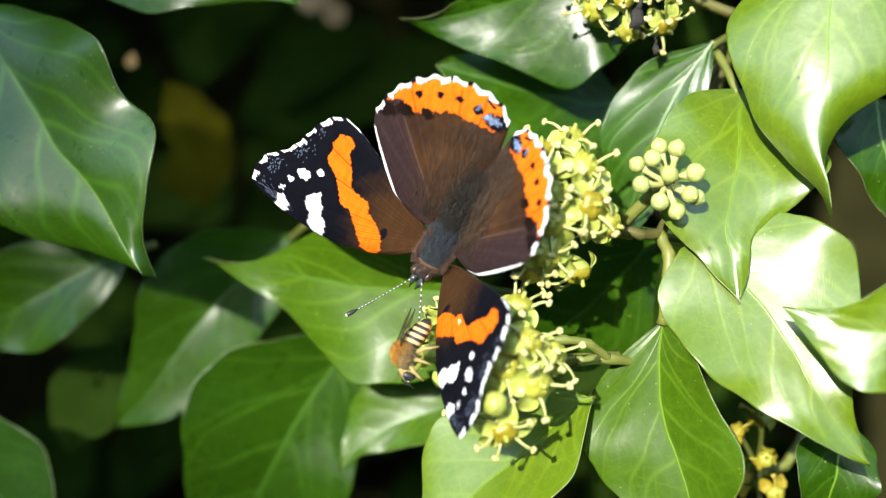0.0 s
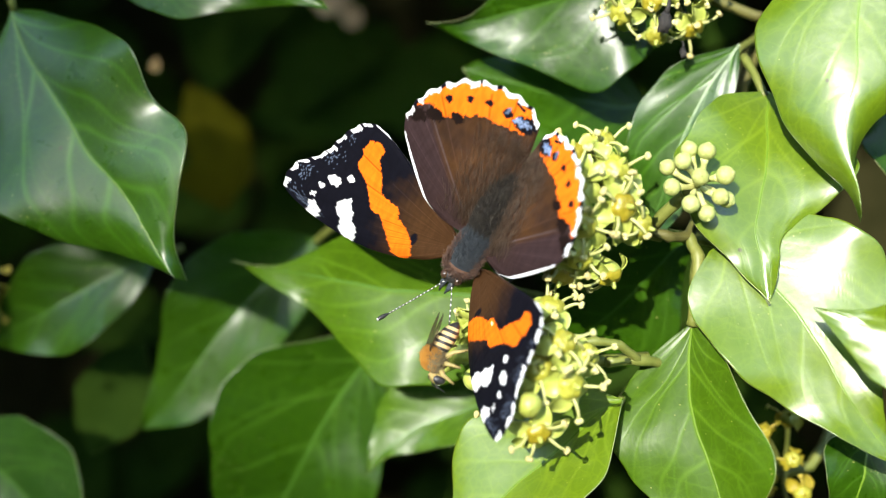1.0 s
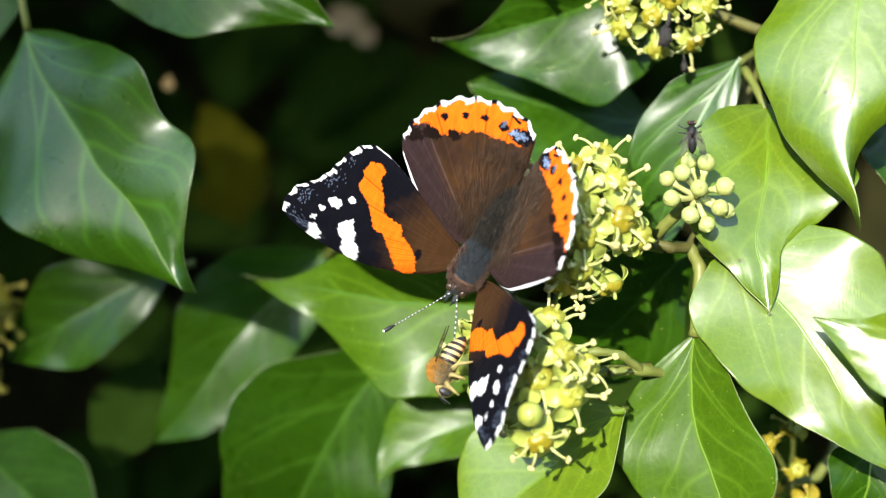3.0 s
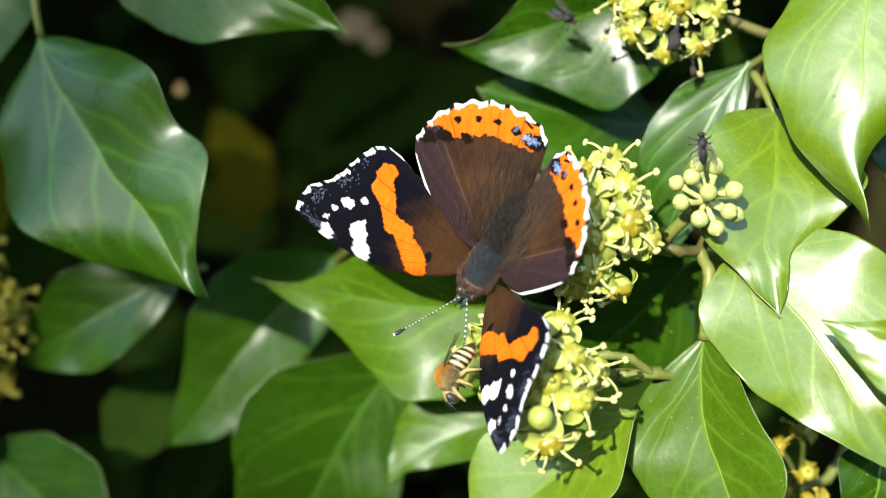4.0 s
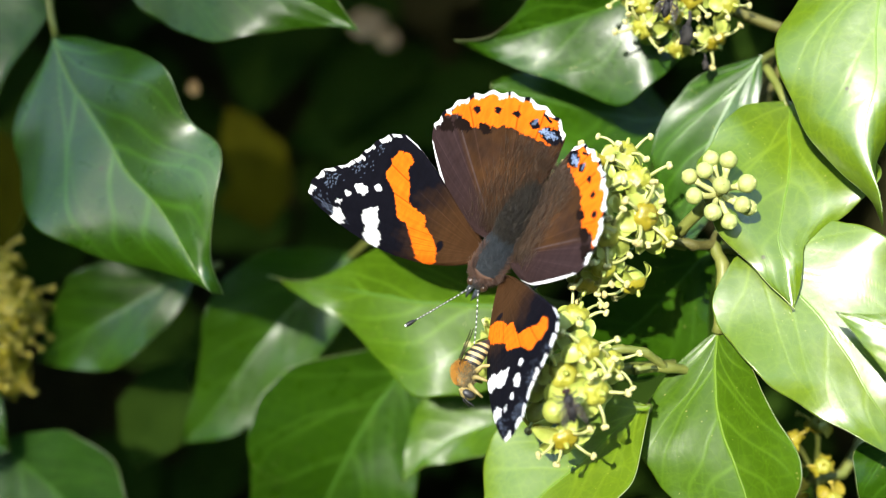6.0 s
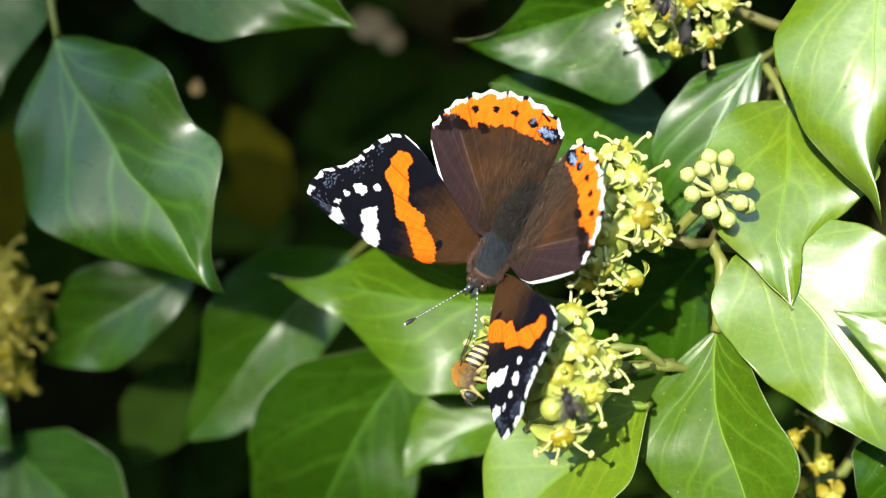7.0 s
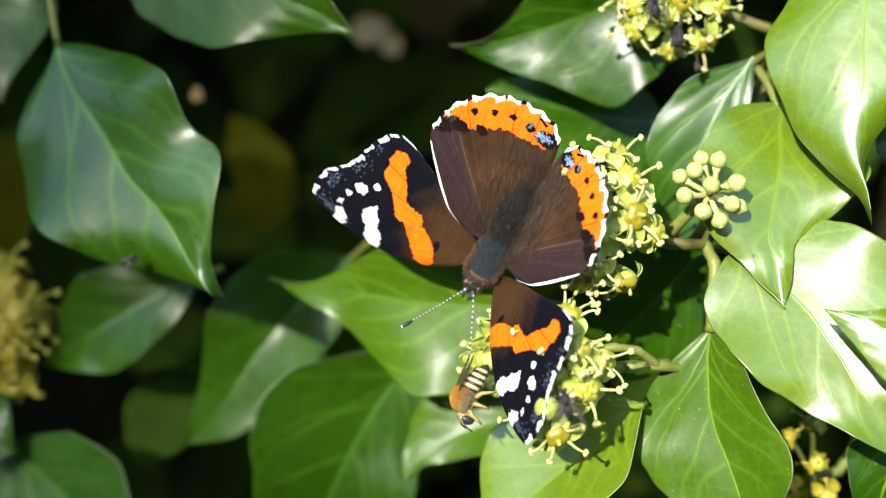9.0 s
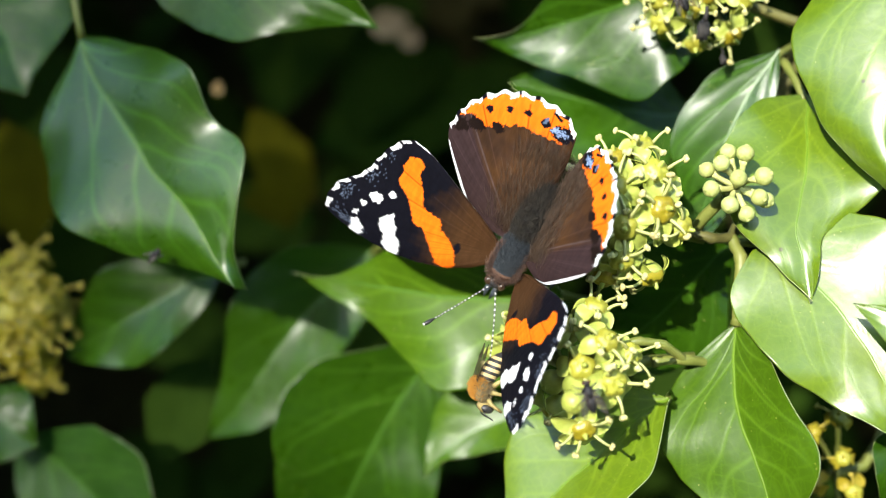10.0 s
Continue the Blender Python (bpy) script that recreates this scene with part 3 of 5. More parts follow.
def flower_meshes(kind):
    """The meshes of one flower, in its own space: the head sits at the origin and looks along +z."""
    if kind in FLOWER_MESHES:
        return FLOWER_MESHES[kind]
    rnd = random.Random(kind + 11)
    back_range, petal_share, stamen_share, rise_range = FLOWER_KINDS[kind]
    out = {}
    # a domed, five-lobed nectar disk, dimpled round a short style
    dome = []
    for i in range(10):
        q = i / 9
        for k in range(25):
            a = 2 * math.pi * k / 25
            lobe = 1 + 0.06 * q * math.cos(5 * a + kind)
            dip = -0.00018 * math.exp(-((q - 0.34) / 0.09) ** 2) - 0.00009 * q * (1 - math.cos(5 * a + kind))
            height = 0.0012 * math.sqrt(max(0.0, 1 - q * q)) + dip
            dome.append((0.0019 * q * lobe * math.cos(a), 0.0019 * q * lobe * math.sin(a), height + 0.00005 * noise.noise(Vector((q * 9, k * 1.7, kind)))))
    disk = (dome, grid_faces(10, 25, closed=True))
    cup = tube([(0, 0, -0.0030), (0, 0, -0.0022), (0, 0, -0.0012), (0, 0, -0.0003), (0, 0, 0.0001)], [0.0006, 0.0012, 0.0018, 0.0020, 0.0018], 15)
    style = tube([(0, 0, 0.0007), (0, 0, 0.0013), (0.00005, 0, 0.0018), (0.00006, 0, 0.0020)], [0.0006, 0.00036, 0.0003, 0.00016], 9)
    v, f, p = join(disk, style, cup)
    out["head"] = (v, f, [0 if k < 1 else 1 for k in p])
    petals, threads, tips = [], [], []
    for n in range(5):
        a = 2 * math.pi * (n + rnd.uniform(-0.1, 0.1)) / 5
        c, s = math.cos(a), math.sin(a)
        # a broad pointed petal: it leaves the rim and bends back along an arc, keeled, with a hooked tip
        back, length = radians(rnd.uniform(*back_range)), 0.0034 * rnd.uniform(0.88, 1.1)
        x, z, rows = 0.0017, -0.0001, []
        for i in range(8):
            t = i / 7
            half = 0.00150 * (math.sin(math.pi * min(1, 0.30 + 0.66 * t)) ** 0.85) * (1 - 0.25 * t) + 0.00005
            for w in (-1, -0.5, 0, 0.5, 1):
                lift = (0.00030 * w * w - 0.00012 * (w == 0)) * (1 - 0.5 * t)
                px, pz = x + lift * math.sin(back), z + lift * math.cos(back)
                rows.append((c * px - s * w * half, s * px + c * w * half, pz))
            turn = back * min(1.0, 0.35 + 1.0 * t) + 0.3 * t**3
            x, z = x + length / 7 * math.cos(turn), z - length / 7 * math.sin(turn)
        under = [(px * 0.96, py * 0.96, pz - 0.00020) for px, py, pz in rows]
        count = len(rows)
        fc = grid_faces(8, 5) + grid_faces(8, 5, count, flip=True)
        edge = [5 * i for i in range(8)] + [36, 37, 38] + [5 * i + 4 for i in range(7, -1, -1)] + [3, 2, 1]
        fc += [(e, e + count, edge[(k + 1) % len(edge)] + count, edge[(k + 1) % len(edge)]) for k, e in enumerate(edge)]
        if rnd.random() <= petal_share:
            petals.append((rows + under, fc))
        # a stamen between two petals, with a two-lobed anther
        b = a + math.pi / 5
        c, s = math.cos(b), math.sin(b)
        rise, reach = radians(rnd.uniform(*rise_range)), rnd.uniform(0.0026, 0.0036)
        if rnd.random() <= stamen_share:
            flat, high = 0.0016 + reach * math.cos(rise), reach * math.sin(rise)
            end = Vector((c * flat, s * flat, high))
            threads.append(tube(bend((c * 0.0016, s * 0.0016, 0.0), end, (0, 0, 0.0004), 6), [0.0003, 0.00027, 0.00024, 0.00022, 0.0002, 0.00018], 6))
            across = Vector((-s, c, 0)) * 0.0002
            for w in (-1, 1):
                tips.append(ball(end + across * w + Vector((c, s, 0)) * 0.0002, (0.00040, 0.00040, 0.00054), 6, 8, 0.2, n + kind))
    out["petals"] = join(*petals)[:2]
    out["stamens"] = join(*threads)[:2]
    out["anthers"] = join(*tips)[:2]
    FLOWER_MESHES[kind] = out
    return out


FLOWER_OBJECTS = {}


def flower(parent, centre, head, kind, ripe=False, size=1.25, petal=None):
    """A flower of an umbel: its head at head, on a thin stalk from the umbel's centre; both in the umbel's space, metres."""
    centre, head = Vector(centre), Vector(head)
    ahead = (head - centre).normalized()
    look_out = (ahead + Vector((0.0, -0.12, 0.05))).normalized()
    m = look_out.to_track_quat("Z", "Y").to_matrix().to_4x4() @ Matrix.Rotation(head.x * 900 + head.z * 1700, 4, "Z")
    m.translation = head
    petal = petal or petal_green
    key = (kind, ripe, petal.name)
    if key not in FLOWER_OBJECTS:
        g = flower_meshes(kind)
        core = mesh_object("flower", g["head"][0], g["head"][1], [disk_ochre if ripe else disk_yellow, petal], parent, picks=g["head"][2])
        rest = [mesh_object("corolla", *g["petals"], petal, core),
                mesh_object("stamen_whorl", *g["stamens"], filament_gold if petal == petal_gold else filament_pale, core),
                mesh_object("anther_whorl", *g["anthers"], filament_gold if petal == petal_gold else anther_brown if ripe else anther_yellow, core)]
        FLOWER_OBJECTS[key] = (core, rest)
    else:
        first, rest = FLOWER_OBJECTS[key]
        core = again("flower", first, parent)
        for r in rest:
            again(r.name.split(".")[0], r, core)
    core.matrix_basis = m @ Matrix.Scale(size, 4)
    foot = head - look_out * 0.002 * size
    v, f = tube(bend(centre, foot, (foot - centre).orthogonal() * 0.04, 6), [0.0005, 0.00042, 0.0004, 0.0004, 0.00045, 0.0006], 6)
    mesh_object("pedicel", v, f, stem_green, parent)
    return core


def umbel(label, centre, heads, stalk, buds=(), kinds=(0, 1, 2), ripe=0.3, stem=None, size=1.1, petal=None):
    """An ivy flower head: flowers (and closed buds) on thin stalks from one centre, on a common stalk. Millimetres."""
    root = new("ivy_umbel")
    c = Vector(centre) * MM
    root.matrix_basis = Matrix.Translation(c)
    tagged(root, label, "flower cluster", "ivy flower heads")
    rnd = random.Random(int(centre[0] * 10))
    v, f, _ = join(tube([Vector(p) * MM - c for p in stalk], [0.0010] * (len(stalk) - 1) + [0.0009], 10), ball((0, 0, 0), (0.0014, 0.0014, 0.0012), 6, 10, 0.2))
    mesh_object("peduncle", v, f, stem or stem_green, root)
    for h in heads:
        flower(root, (0, 0, 0), Vector(h) * MM - c, rnd.choice(kinds), rnd.random() < ripe, size * rnd.uniform(0.9, 1.12), petal)
    for b in buds:
        p = Vector(b[:3]) * MM - c
        r = b[3] * MM
        ahead = p.normalized()
        m = ahead.to_track_quat("Z", "Y").to_matrix().to_4x4()
        m.translation = p
        v, f, k = join(ball((0, 0, 0), (r, r, r * 0.95), 10, 14, 0.06, b[0]), ball((0, 0, r * 0.9), (r * 0.3, r * 0.3, r * 0.16), 5, 8))
        ob = mesh_object("bud", v, f, bud_green if r < 0.0017 else petal_green, root)
        ob.matrix_basis = m
        v, f = tube(bend((0, 0, 0), p - ahead * r * 0.8, ahead.orthogonal() * 0.0003, 6), [0.0006, 0.0005, 0.00048, 0.00048, 0.00055, 0.0008], 7)
        mesh_object("pedicel", v, f, filament_pale if r < 0.0019 else stem_green, root)
    return root

# the flower heads
umbel("round head of open yellow-green ivy flowers on a green stalk", (26.0, -17.5, 5.1),
      [(24.3, -21.9, 13.6), (30.6, -25.2, 11.2), (24.0, -25.0, 8.8), (31.4, -26.5, 5.0), (25.2, -27.1, 2.1), (19.4, -17.6, 8.1), (20.2, -18.9, 3.1), (24.9, -25.5, -3.1), (30.4, -20.9, -5.8), (35.1, -23.5, 2.0), (28.9, -22.0, 15.7), (20.6, -16.4, 11.1), (16.9, -13.6, 4.2), (22.6, -22.1, -5.8), (20.3, -19.1, -2.2), (18.2, -15.7, -0.4)],
      [(40.6, -11.0, 0.5), (37.1, -12.0, 1.2), (31.6, -14.0, 2.8), (26.0, -17.5, 5.1)], kinds=(0, 1, 0, 2, 1), ripe=0.45, size=1.06)
umbel("head of yellow-green ivy flowers and fat buds", (17.1, -20.0, -21.1),
      [(17.1, -22.4, -13.5), (21.2, -23.5, -10.2), (22.1, -30.1, -15.2), (26.5, -26.8, -17.5), (18.4, -29.1, -19.3), (23.2, -30.5, -21.8), (14.6, -17.9, -27.7), (18.5, -29.8, -29.1), (12.0, -13.0, -12.6), (9.4, -8.1, -15.1), (8.0, -5.4, -19.2)],
      [(39.2, -9.0, -19.7), (32.4, -10.0, -20.1), (25.1, -14.0, -20.6), (17.1, -20.0, -21.1)],
      [(12.2, -17.4, -16.3, 2.1), (9.9, -12.9, -23.1, 1.9), (14.3, -21.6, -22.5, 2.1), (16.7, -33.1, -24.3, 1.9)], kinds=(0, 1, 0, 4, 1), ripe=0.12, size=1.06)
umbel("head of ivy flowers, some of them past their best", (43.0, 3.0, 46.0),
      [(34.1, -4.3, 42.2), (34.8, -2.2, 38.3), (39.5, -5.8, 40.0), (41.0, -3.0, 34.6), (47.8, -1.0, 36.4), (49.6, -4.2, 42.2), (42.6, -6.5, 43.1), (32.2, -1.3, 45.5), (37.0, -5.0, 46.2), (45.6, -5.5, 46.0), (51.0, -1.5, 47.0), (40.0, -3.0, 50.0)],
      [(65.3, 6.0, 39.1), (60.1, 6.0, 40.3), (51.9, 5.0, 43.0), (43.0, 3.0, 46.0)], kinds=(0, 1, 2, 2, 5), ripe=0.3, size=1.0, stem=stem_brown)
umbel("small head of round closed ivy buds", (44.5, -19.0, 8.9),
      [],
      [(38.5, -12.0, 1.5), (40.1, -14.0, 4.0), (43.0, -17.5, 7.4), (44.5, -19.0, 8.9)],
      [(43.1, -19.0, 14.4, 1.4), (45.6, -20.3, 14.1, 1.45), (39.5, -19.9, 11.5, 1.35), (41.4, -22.1, 12.4, 1.4), (43.7, -23.9, 9.9, 1.4), (48.2, -21.9, 10.3, 1.55), (39.7, -22.3, 8.3, 1.4), (47.3, -22.5, 6.9, 1.4), (48.7, -21.0, 6.5, 1.35), (42.5, -23.1, 5.7, 1.45), (45.4, -21.6, 4.3, 1.4)])
umbel("half-hidden head of yellow ivy flowers in the shade", (70.4, 16.0, -43.9),
      [(67.5, 4.0, -31.6), (64.0, 8.0, -34.7), (68.3, 4.0, -39.1), (63.4, 6.0, -44.2), (70.3, 4.0, -45.4), (69.4, 6.0, -50.7)],
      [(81.4, 20.0, -34.8), (79.8, 20.0, -39.2), (76.7, 19.0, -43.3), (70.4, 16.0, -43.9)], kinds=(3, 5), ripe=0.6, size=0.8, petal=petal_gold)
umbel("blurred head of yellow ivy flowers beside the shaded leaves", (-97.7, 50.0, -16.5),
      [(-92.2, 40.0, -5.8), (-89.5, 44.0, -8.9), (-93.7, 36.0, -10.4), (-88.8, 37.0, -12.8), (-88.3, 46.0, -14.4), (-91.6, 35.0, -16.1), (-88.7, 40.0, -17.6), (-91.3, 39.0, -21.1), (-95.4, 36.0, -16.2), (-87.6, 42.0, -11.2), (-96.4, 40.0, -23.6), (-94.3, 44.0, -26.3), (-99.9, 40.0, -7.0), (-99.9, 40.0, -18.8), (-96.2, 46.0, -1.7), (-93.3, 48.0, -30.4)],
      [(-122.3, 67.0, -26.1), (-113.7, 62.0, -23.0), (-106.6, 57.0, -20.1), (-97.7, 50.0, -16.5)], ripe=1.0, size=1.3, petal=petal_gold)


def dead_bud(label, at, size, turn):
    """A shrivelled flower bud that hangs in a flower head."""
    c = Vector(at) * MM
    v, f, _ = join(ball((0, 0, 0), (0.0013 * size, 0.0012 * size, 0.0020 * size), 10, 12, 0.5, 4), tube([(0, 0, 0.0016 * size), (0.0002, 0, 0.0032 * size), (0, 0, 0.0046 * size)], [0.0006 * size, 0.0004 * size, 0.0003 * size], 7))
    ob = mesh_object("dead_bud", v, f, bud_dead)
    ob.matrix_basis = Matrix.Translation(c) @ Euler([radians(a) for a in turn]).to_matrix().to_4x4()
    return tagged(ob, label, "bud")


dead_bud("shrivelled black bud among the flowers", (41.5, -7.0, 36.4), 0.9, (5, 8, 0))
dead_bud("tiny withered brown bud below the flowers", (45.9, -2.0, 32.1), 0.45, (5, -8, 0))


def stem(label, points, radius, material):
    """A woody or green ivy stem through points, in millimetres, with swollen joints."""
    pts = [Vector(p) * MM for p in points]
    fine = []
    for a, b in zip(pts, pts[1:]):
        fine += [a.lerp(b, k / 5) + Vector((noise.noise(a * 90 + Vector((k, 0, 0))), 0, noise.noise(b * 90 + Vector((0, k, 0))))) * 0.0004 for k in range(5)]
    fine.append(pts[-1])
    radii = [radius * MM * (1 + (0.18 if k % 5 == 0 else 0) + 0.1 * noise.noise(p * 300)) for k, p in enumerate(fine)]
    ob = mesh_object("ivy_vine", *tube(fine, radii, 10), material)
    return tagged(ob, label, "vine", "ivy vines")


stem("green-brown ivy stem carrying the flower heads", [(52.0, 2.0, 11.2), (45.5, -10.0, 0.5), (41.4, -13.0, 0.5), (38.1, -13.0, 1.5)], 0.85, stem_brown)
stem("green ivy stem beside the sunlit leaves", [(45.5, -10.0, 0.5), (46.6, -12.0, -2.7), (46.1, -13.0, -8.3), (45.8, -12.0, -14.0)], 1.0, stem_green)
stem("brown ivy stem under the open flowers", [(55.0, 2.0, -26.1), (43.8, -8.0, -21.0), (37.1, -13.0, -19.8), (31.4, -14.0, -20.0)], 0.85, stem_green)
stem("thin green side stem arching to the flowers", [(37.1, -13.0, -19.8), (32.9, -16.0, -17.0), (29.0, -17.0, -16.3), (24.5, -17.0, -17.4)], 0.7, stem_green)
stem("thin reddish ivy stem in the shade", [(89.0, 20.0, -1.5), (83.0, 20.0, -3.2), (76.6, 22.0, -6.5), (68.6, 25.0, -8.8)], 1.4, stem_brown)
stem("ivy stem behind the upper leaves", [(70.8, 14.0, 53.3), (65.3, 8.0, 39.4), (63.3, 12.0, 37.0), (55.8, 18.0, 12.0)], 1.4, stem_brown)

# ---- the butterfly ----
def inside(x, y, polygon):
    """Which of the points lie in a polygon."""
    hit = np.zeros(x.shape, bool)
    for (ax, ay), (bx, by) in zip(polygon, polygon[1:] + polygon[:1]):
        cross = ((ay > y) != (by > y)) & (x < (bx - ax) * (y - ay) / (by - ay + 1e-12) + ax)
        hit ^= cross
    return hit


def rough_field(x, y, scale, amount):
    """A smooth pseudo-random offset, so that the marks have ragged scales for edges."""
    a = np.sin(x * scale + 1.7 * np.sin(y * scale * 0.83)) + np.sin(y * scale * 1.31 + 2.1 * np.sin(x * scale * 0.57 + 1.0))
    b = np.sin((x + y) * scale * 2.3 + 0.6) * np.sin((x - y) * scale * 1.9)
    return amount * (0.5 * a + 0.6 * b)


def wing_material(name, gloss):
    n = Nodes(name)
    grain = n.noise(2600, 3, 0.7)
    fibre = n.noise(1500, 3, 0.6, stretch=(1.0, 0.25, 1.0))
    col = n.mix(n.ramp(grain, (0.3, 0.0), (0.8, 0.6)), n.attribute("scales"), (0.5, 0.5, 0.5), "SOFT_LIGHT")
    col = n.mix(n.ramp(fibre, (0.35, 0.30), (0.7, 0.0)), col, (0.25, 0.25, 0.25), "MULTIPLY")
    n.set(Base_Color=col, Roughness=0.55, Specular_IOR_Level=gloss, Sheen_Weight=0.0)
    return n.bump(fibre, 0.4, 0.0002).mat


wing_scales = wing_material("wing_scales", 0.03)
wing_under = wing_material("wing_under", 0.04)

BLACK, BROWN, DUSK, ORANGE, WHITE, BLUE = ((0.005, 0.005, 0.008), (0.050, 0.024, 0.010), (0.024, 0.013, 0.008),
                                           (0.84, 0.155, 0.008), (0.86, 0.87, 0.88), (0.20, 0.28, 0.45))


def paint(col, mask, colour):
    col[mask] = np.asarray(colour)


def fore_marks(x, y, edge):
    """Colours of the upper side of a forewing: brown base, black outer half, orange band, white patches."""
    col = np.empty(x.shape + (3,))
    far = np.clip((np.hypot(x, y) - 8.5 + rough_field(x, y, 1.1, 0.8)) / 7.5, 0, 1)[..., None]
    col[:] = np.asarray(BROWN) * (1 - far) + np.asarray(BLACK) * far
    jx, jy = x + rough_field(x, y, 4.1, 0.16), y + rough_field(y, x, 4.7, 0.16)
    band = [(20.9, -9.6), (19.3, -10.1), (18.0, -9.2), (18.2, -7.5), (16.6, -4.5), (15.7, -2.2), (12.2, -1.4), (11.6, 0.3), (10.0, 1.2),
            (8.4, 2.8), (7.2, 5.6), (8.2, 6.9), (10.4, 6.6), (11.9, 4.6), (13.6, 2.5), (14.8, 1.3), (16.3, 1.2), (17.6, -0.9), (19.1, -3.2),
            (20.7, -4.1), (21.3, -5.3), (20.9, -6.8), (21.3, -7.9)]
    paint(col, inside(jx, jy, band), ORANGE)
    patch = [(21.9, 3.0), (21.0, 1.8), (19.8, 1.0), (19.5, 2.3), (18.8, 3.3), (18.6, 4.7), (17.3, 5.9), (17.0, 8.2), (18.6, 8.4), (20.0, 7.4),
             (20.3, 5.6), (21.7, 4.1)]
    paint(col, inside(jx, jy, patch), WHITE)
    paint(col, inside(jx, jy, [(26.5, 5.0), (25.4, 4.7), (24.1, 5.9), (24.0, 6.8), (24.6, 7.9), (26.0, 7.4)]), WHITE)
    for cx, cy, rx, ry in ((23.7, -0.4, 1.15, 0.95), (21.3, -2.0, 0.62, 0.6), (25.4, 1.5, 0.5, 0.5), (26.2, 3.6, 0.48, 0.5)):
        paint(col, ((jx - cx) / rx) ** 2 + ((jy - cy) / ry) ** 2 < 1, WHITE)
    dark = ((x - 8.0) / 0.6) ** 2 + ((y - 2.4) / 1.1) ** 2 < 1
    paint(col, dark & (col[..., 0] < 0.5), BLACK)
    # dusting of blue scales inside the outer margin
    grain = np.random.default_rng(3).random(x.shape)
    near = np.exp(-((edge - 0.925) / 0.03) ** 2) * np.clip((x - 22.5) / 4, 0, 1) * (0.5 + 0.5 * np.sin(1.3 * y + 0.8))
    paint(col, grain < 0.32 * near, (0.10, 0.125, 0.18))
    return col


def hind_marks(x, y, edge):
    """Colours of the upper side of a hindwing: brown, with an orange border that bears black dots, and a blue mark."""
    col = np.empty(x.shape + (3,))
    mix = np.clip(0.5 + rough_field(x, y, 0.7, 0.4), 0, 1)[..., None]
    col[:] = np.asarray(BROWN) * mix * 1.15 + np.asarray(DUSK) * (1 - mix) * 1.5
    glow = np.exp(-((np.hypot(x - 3.5, y + 11.0) - 1.0) / 5.5) ** 2)[..., None]
    col = col * (0.72 + 0.62 * glow) + np.asarray((0.006, 0.002, 0.0)) * glow
    # a paler, greyish purple cast towards the front edge
    front = y + 1.02 * x
    cast = (0.8 * np.clip((front - 0.4) / 1.2, 0, 1) * np.clip((y + 19) / 5, 0, 1) + 0.35 * np.clip((x - 8) / 9, 0, 1))[..., None].clip(0, 0.9)
    col = col * (1 - cast) + np.asarray((0.031, 0.019, 0.020)) * cast
    line = np.exp(-((front - 0.3) / 0.16) ** 2)[..., None] * 0.5
    col = col * (1 - line) + np.asarray((0.11, 0.085, 0.09)) * line
    j = rough_field(x, y, 3.4, 0.25)
    jx, jy = x + j, y + rough_field(y, x, 3.9, 0.22)
    border = [(18.9, -14.2), (16.9, -15.9), (15.6, -16.6), (14.4, -15.9), (13.3, -15.6), (12.0, -16.3), (10.3, -17.4), (8.6, -18.7), (7.2, -18.9), (5.5, -18.9),
              (3.7, -19.2), (1.2, -19.4), (-0.6, -23.2), (3.6, -25.5), (9.6, -25.6), (14.0, -24.0), (17.0, -21.0), (19.0, -16.0)]
    # dark smudges along the inner side of the border, scalloped between the veins
    scallop = 0.9 + 0.7 * np.abs(np.sin(0.9 * x + 0.5))
    smudge = inside(jx + 0.4, jy + 1.5 * scallop, border)
    col[smudge] *= 0.45
    inner = inside(jx + 0.3, jy + 0.7 * scallop, border)
    paint(col, inner, (0.010, 0.006, 0.005))
    paint(col, inside(jx, jy, border), ORANGE)
    for cx, cy, rx, ry in ((17.2, -13.9, 1.5, 1.1), (14.6, -15.3, 1.3, 1.0), (11.3, -16.6, 1.1, 0.8)):
        paint(col, ((jx - cx) / rx) ** 2 + ((jy - cy) / ry) ** 2 < 1.15, (0.010, 0.006, 0.005))
    for cx, cy, r in ((13.8, -18.7, 0.6), (11.0, -20.3, 0.58), (8.1, -21.3, 0.58), (4.9, -21.3, 0.8), (15.6, -16.3, 0.35)):
        paint(col, np.hypot(0.6 * jx + 0.4 * x - cx, 0.6 * jy + 0.4 * y - cy) < r, BLACK)
    paint(col, ((jx - 1.6) / 1.9) ** 2 + ((jy + 20.9) / 1.25) ** 2 < 1, BLACK)
    speck = np.random.default_rng(5).random(x.shape) < 0.8
    paint(col, (((jx - 2.2) / 1.5) ** 2 + ((jy + 20.9) / 0.62) ** 2 < 1) & speck, BLUE)
    paint(col, (np.hypot(jx - 5.0, jy + 21.6) < 0.42), np.asarray(BLUE) * 0.4)
    # the dark line inside the fringe
    paint(col, (edge > 0.945) & (edge < 0.963) & (y < -10) & (x < 5.5) & (np.sin(2.1 * x + 0.4) > -0.4), BLACK)
    return col


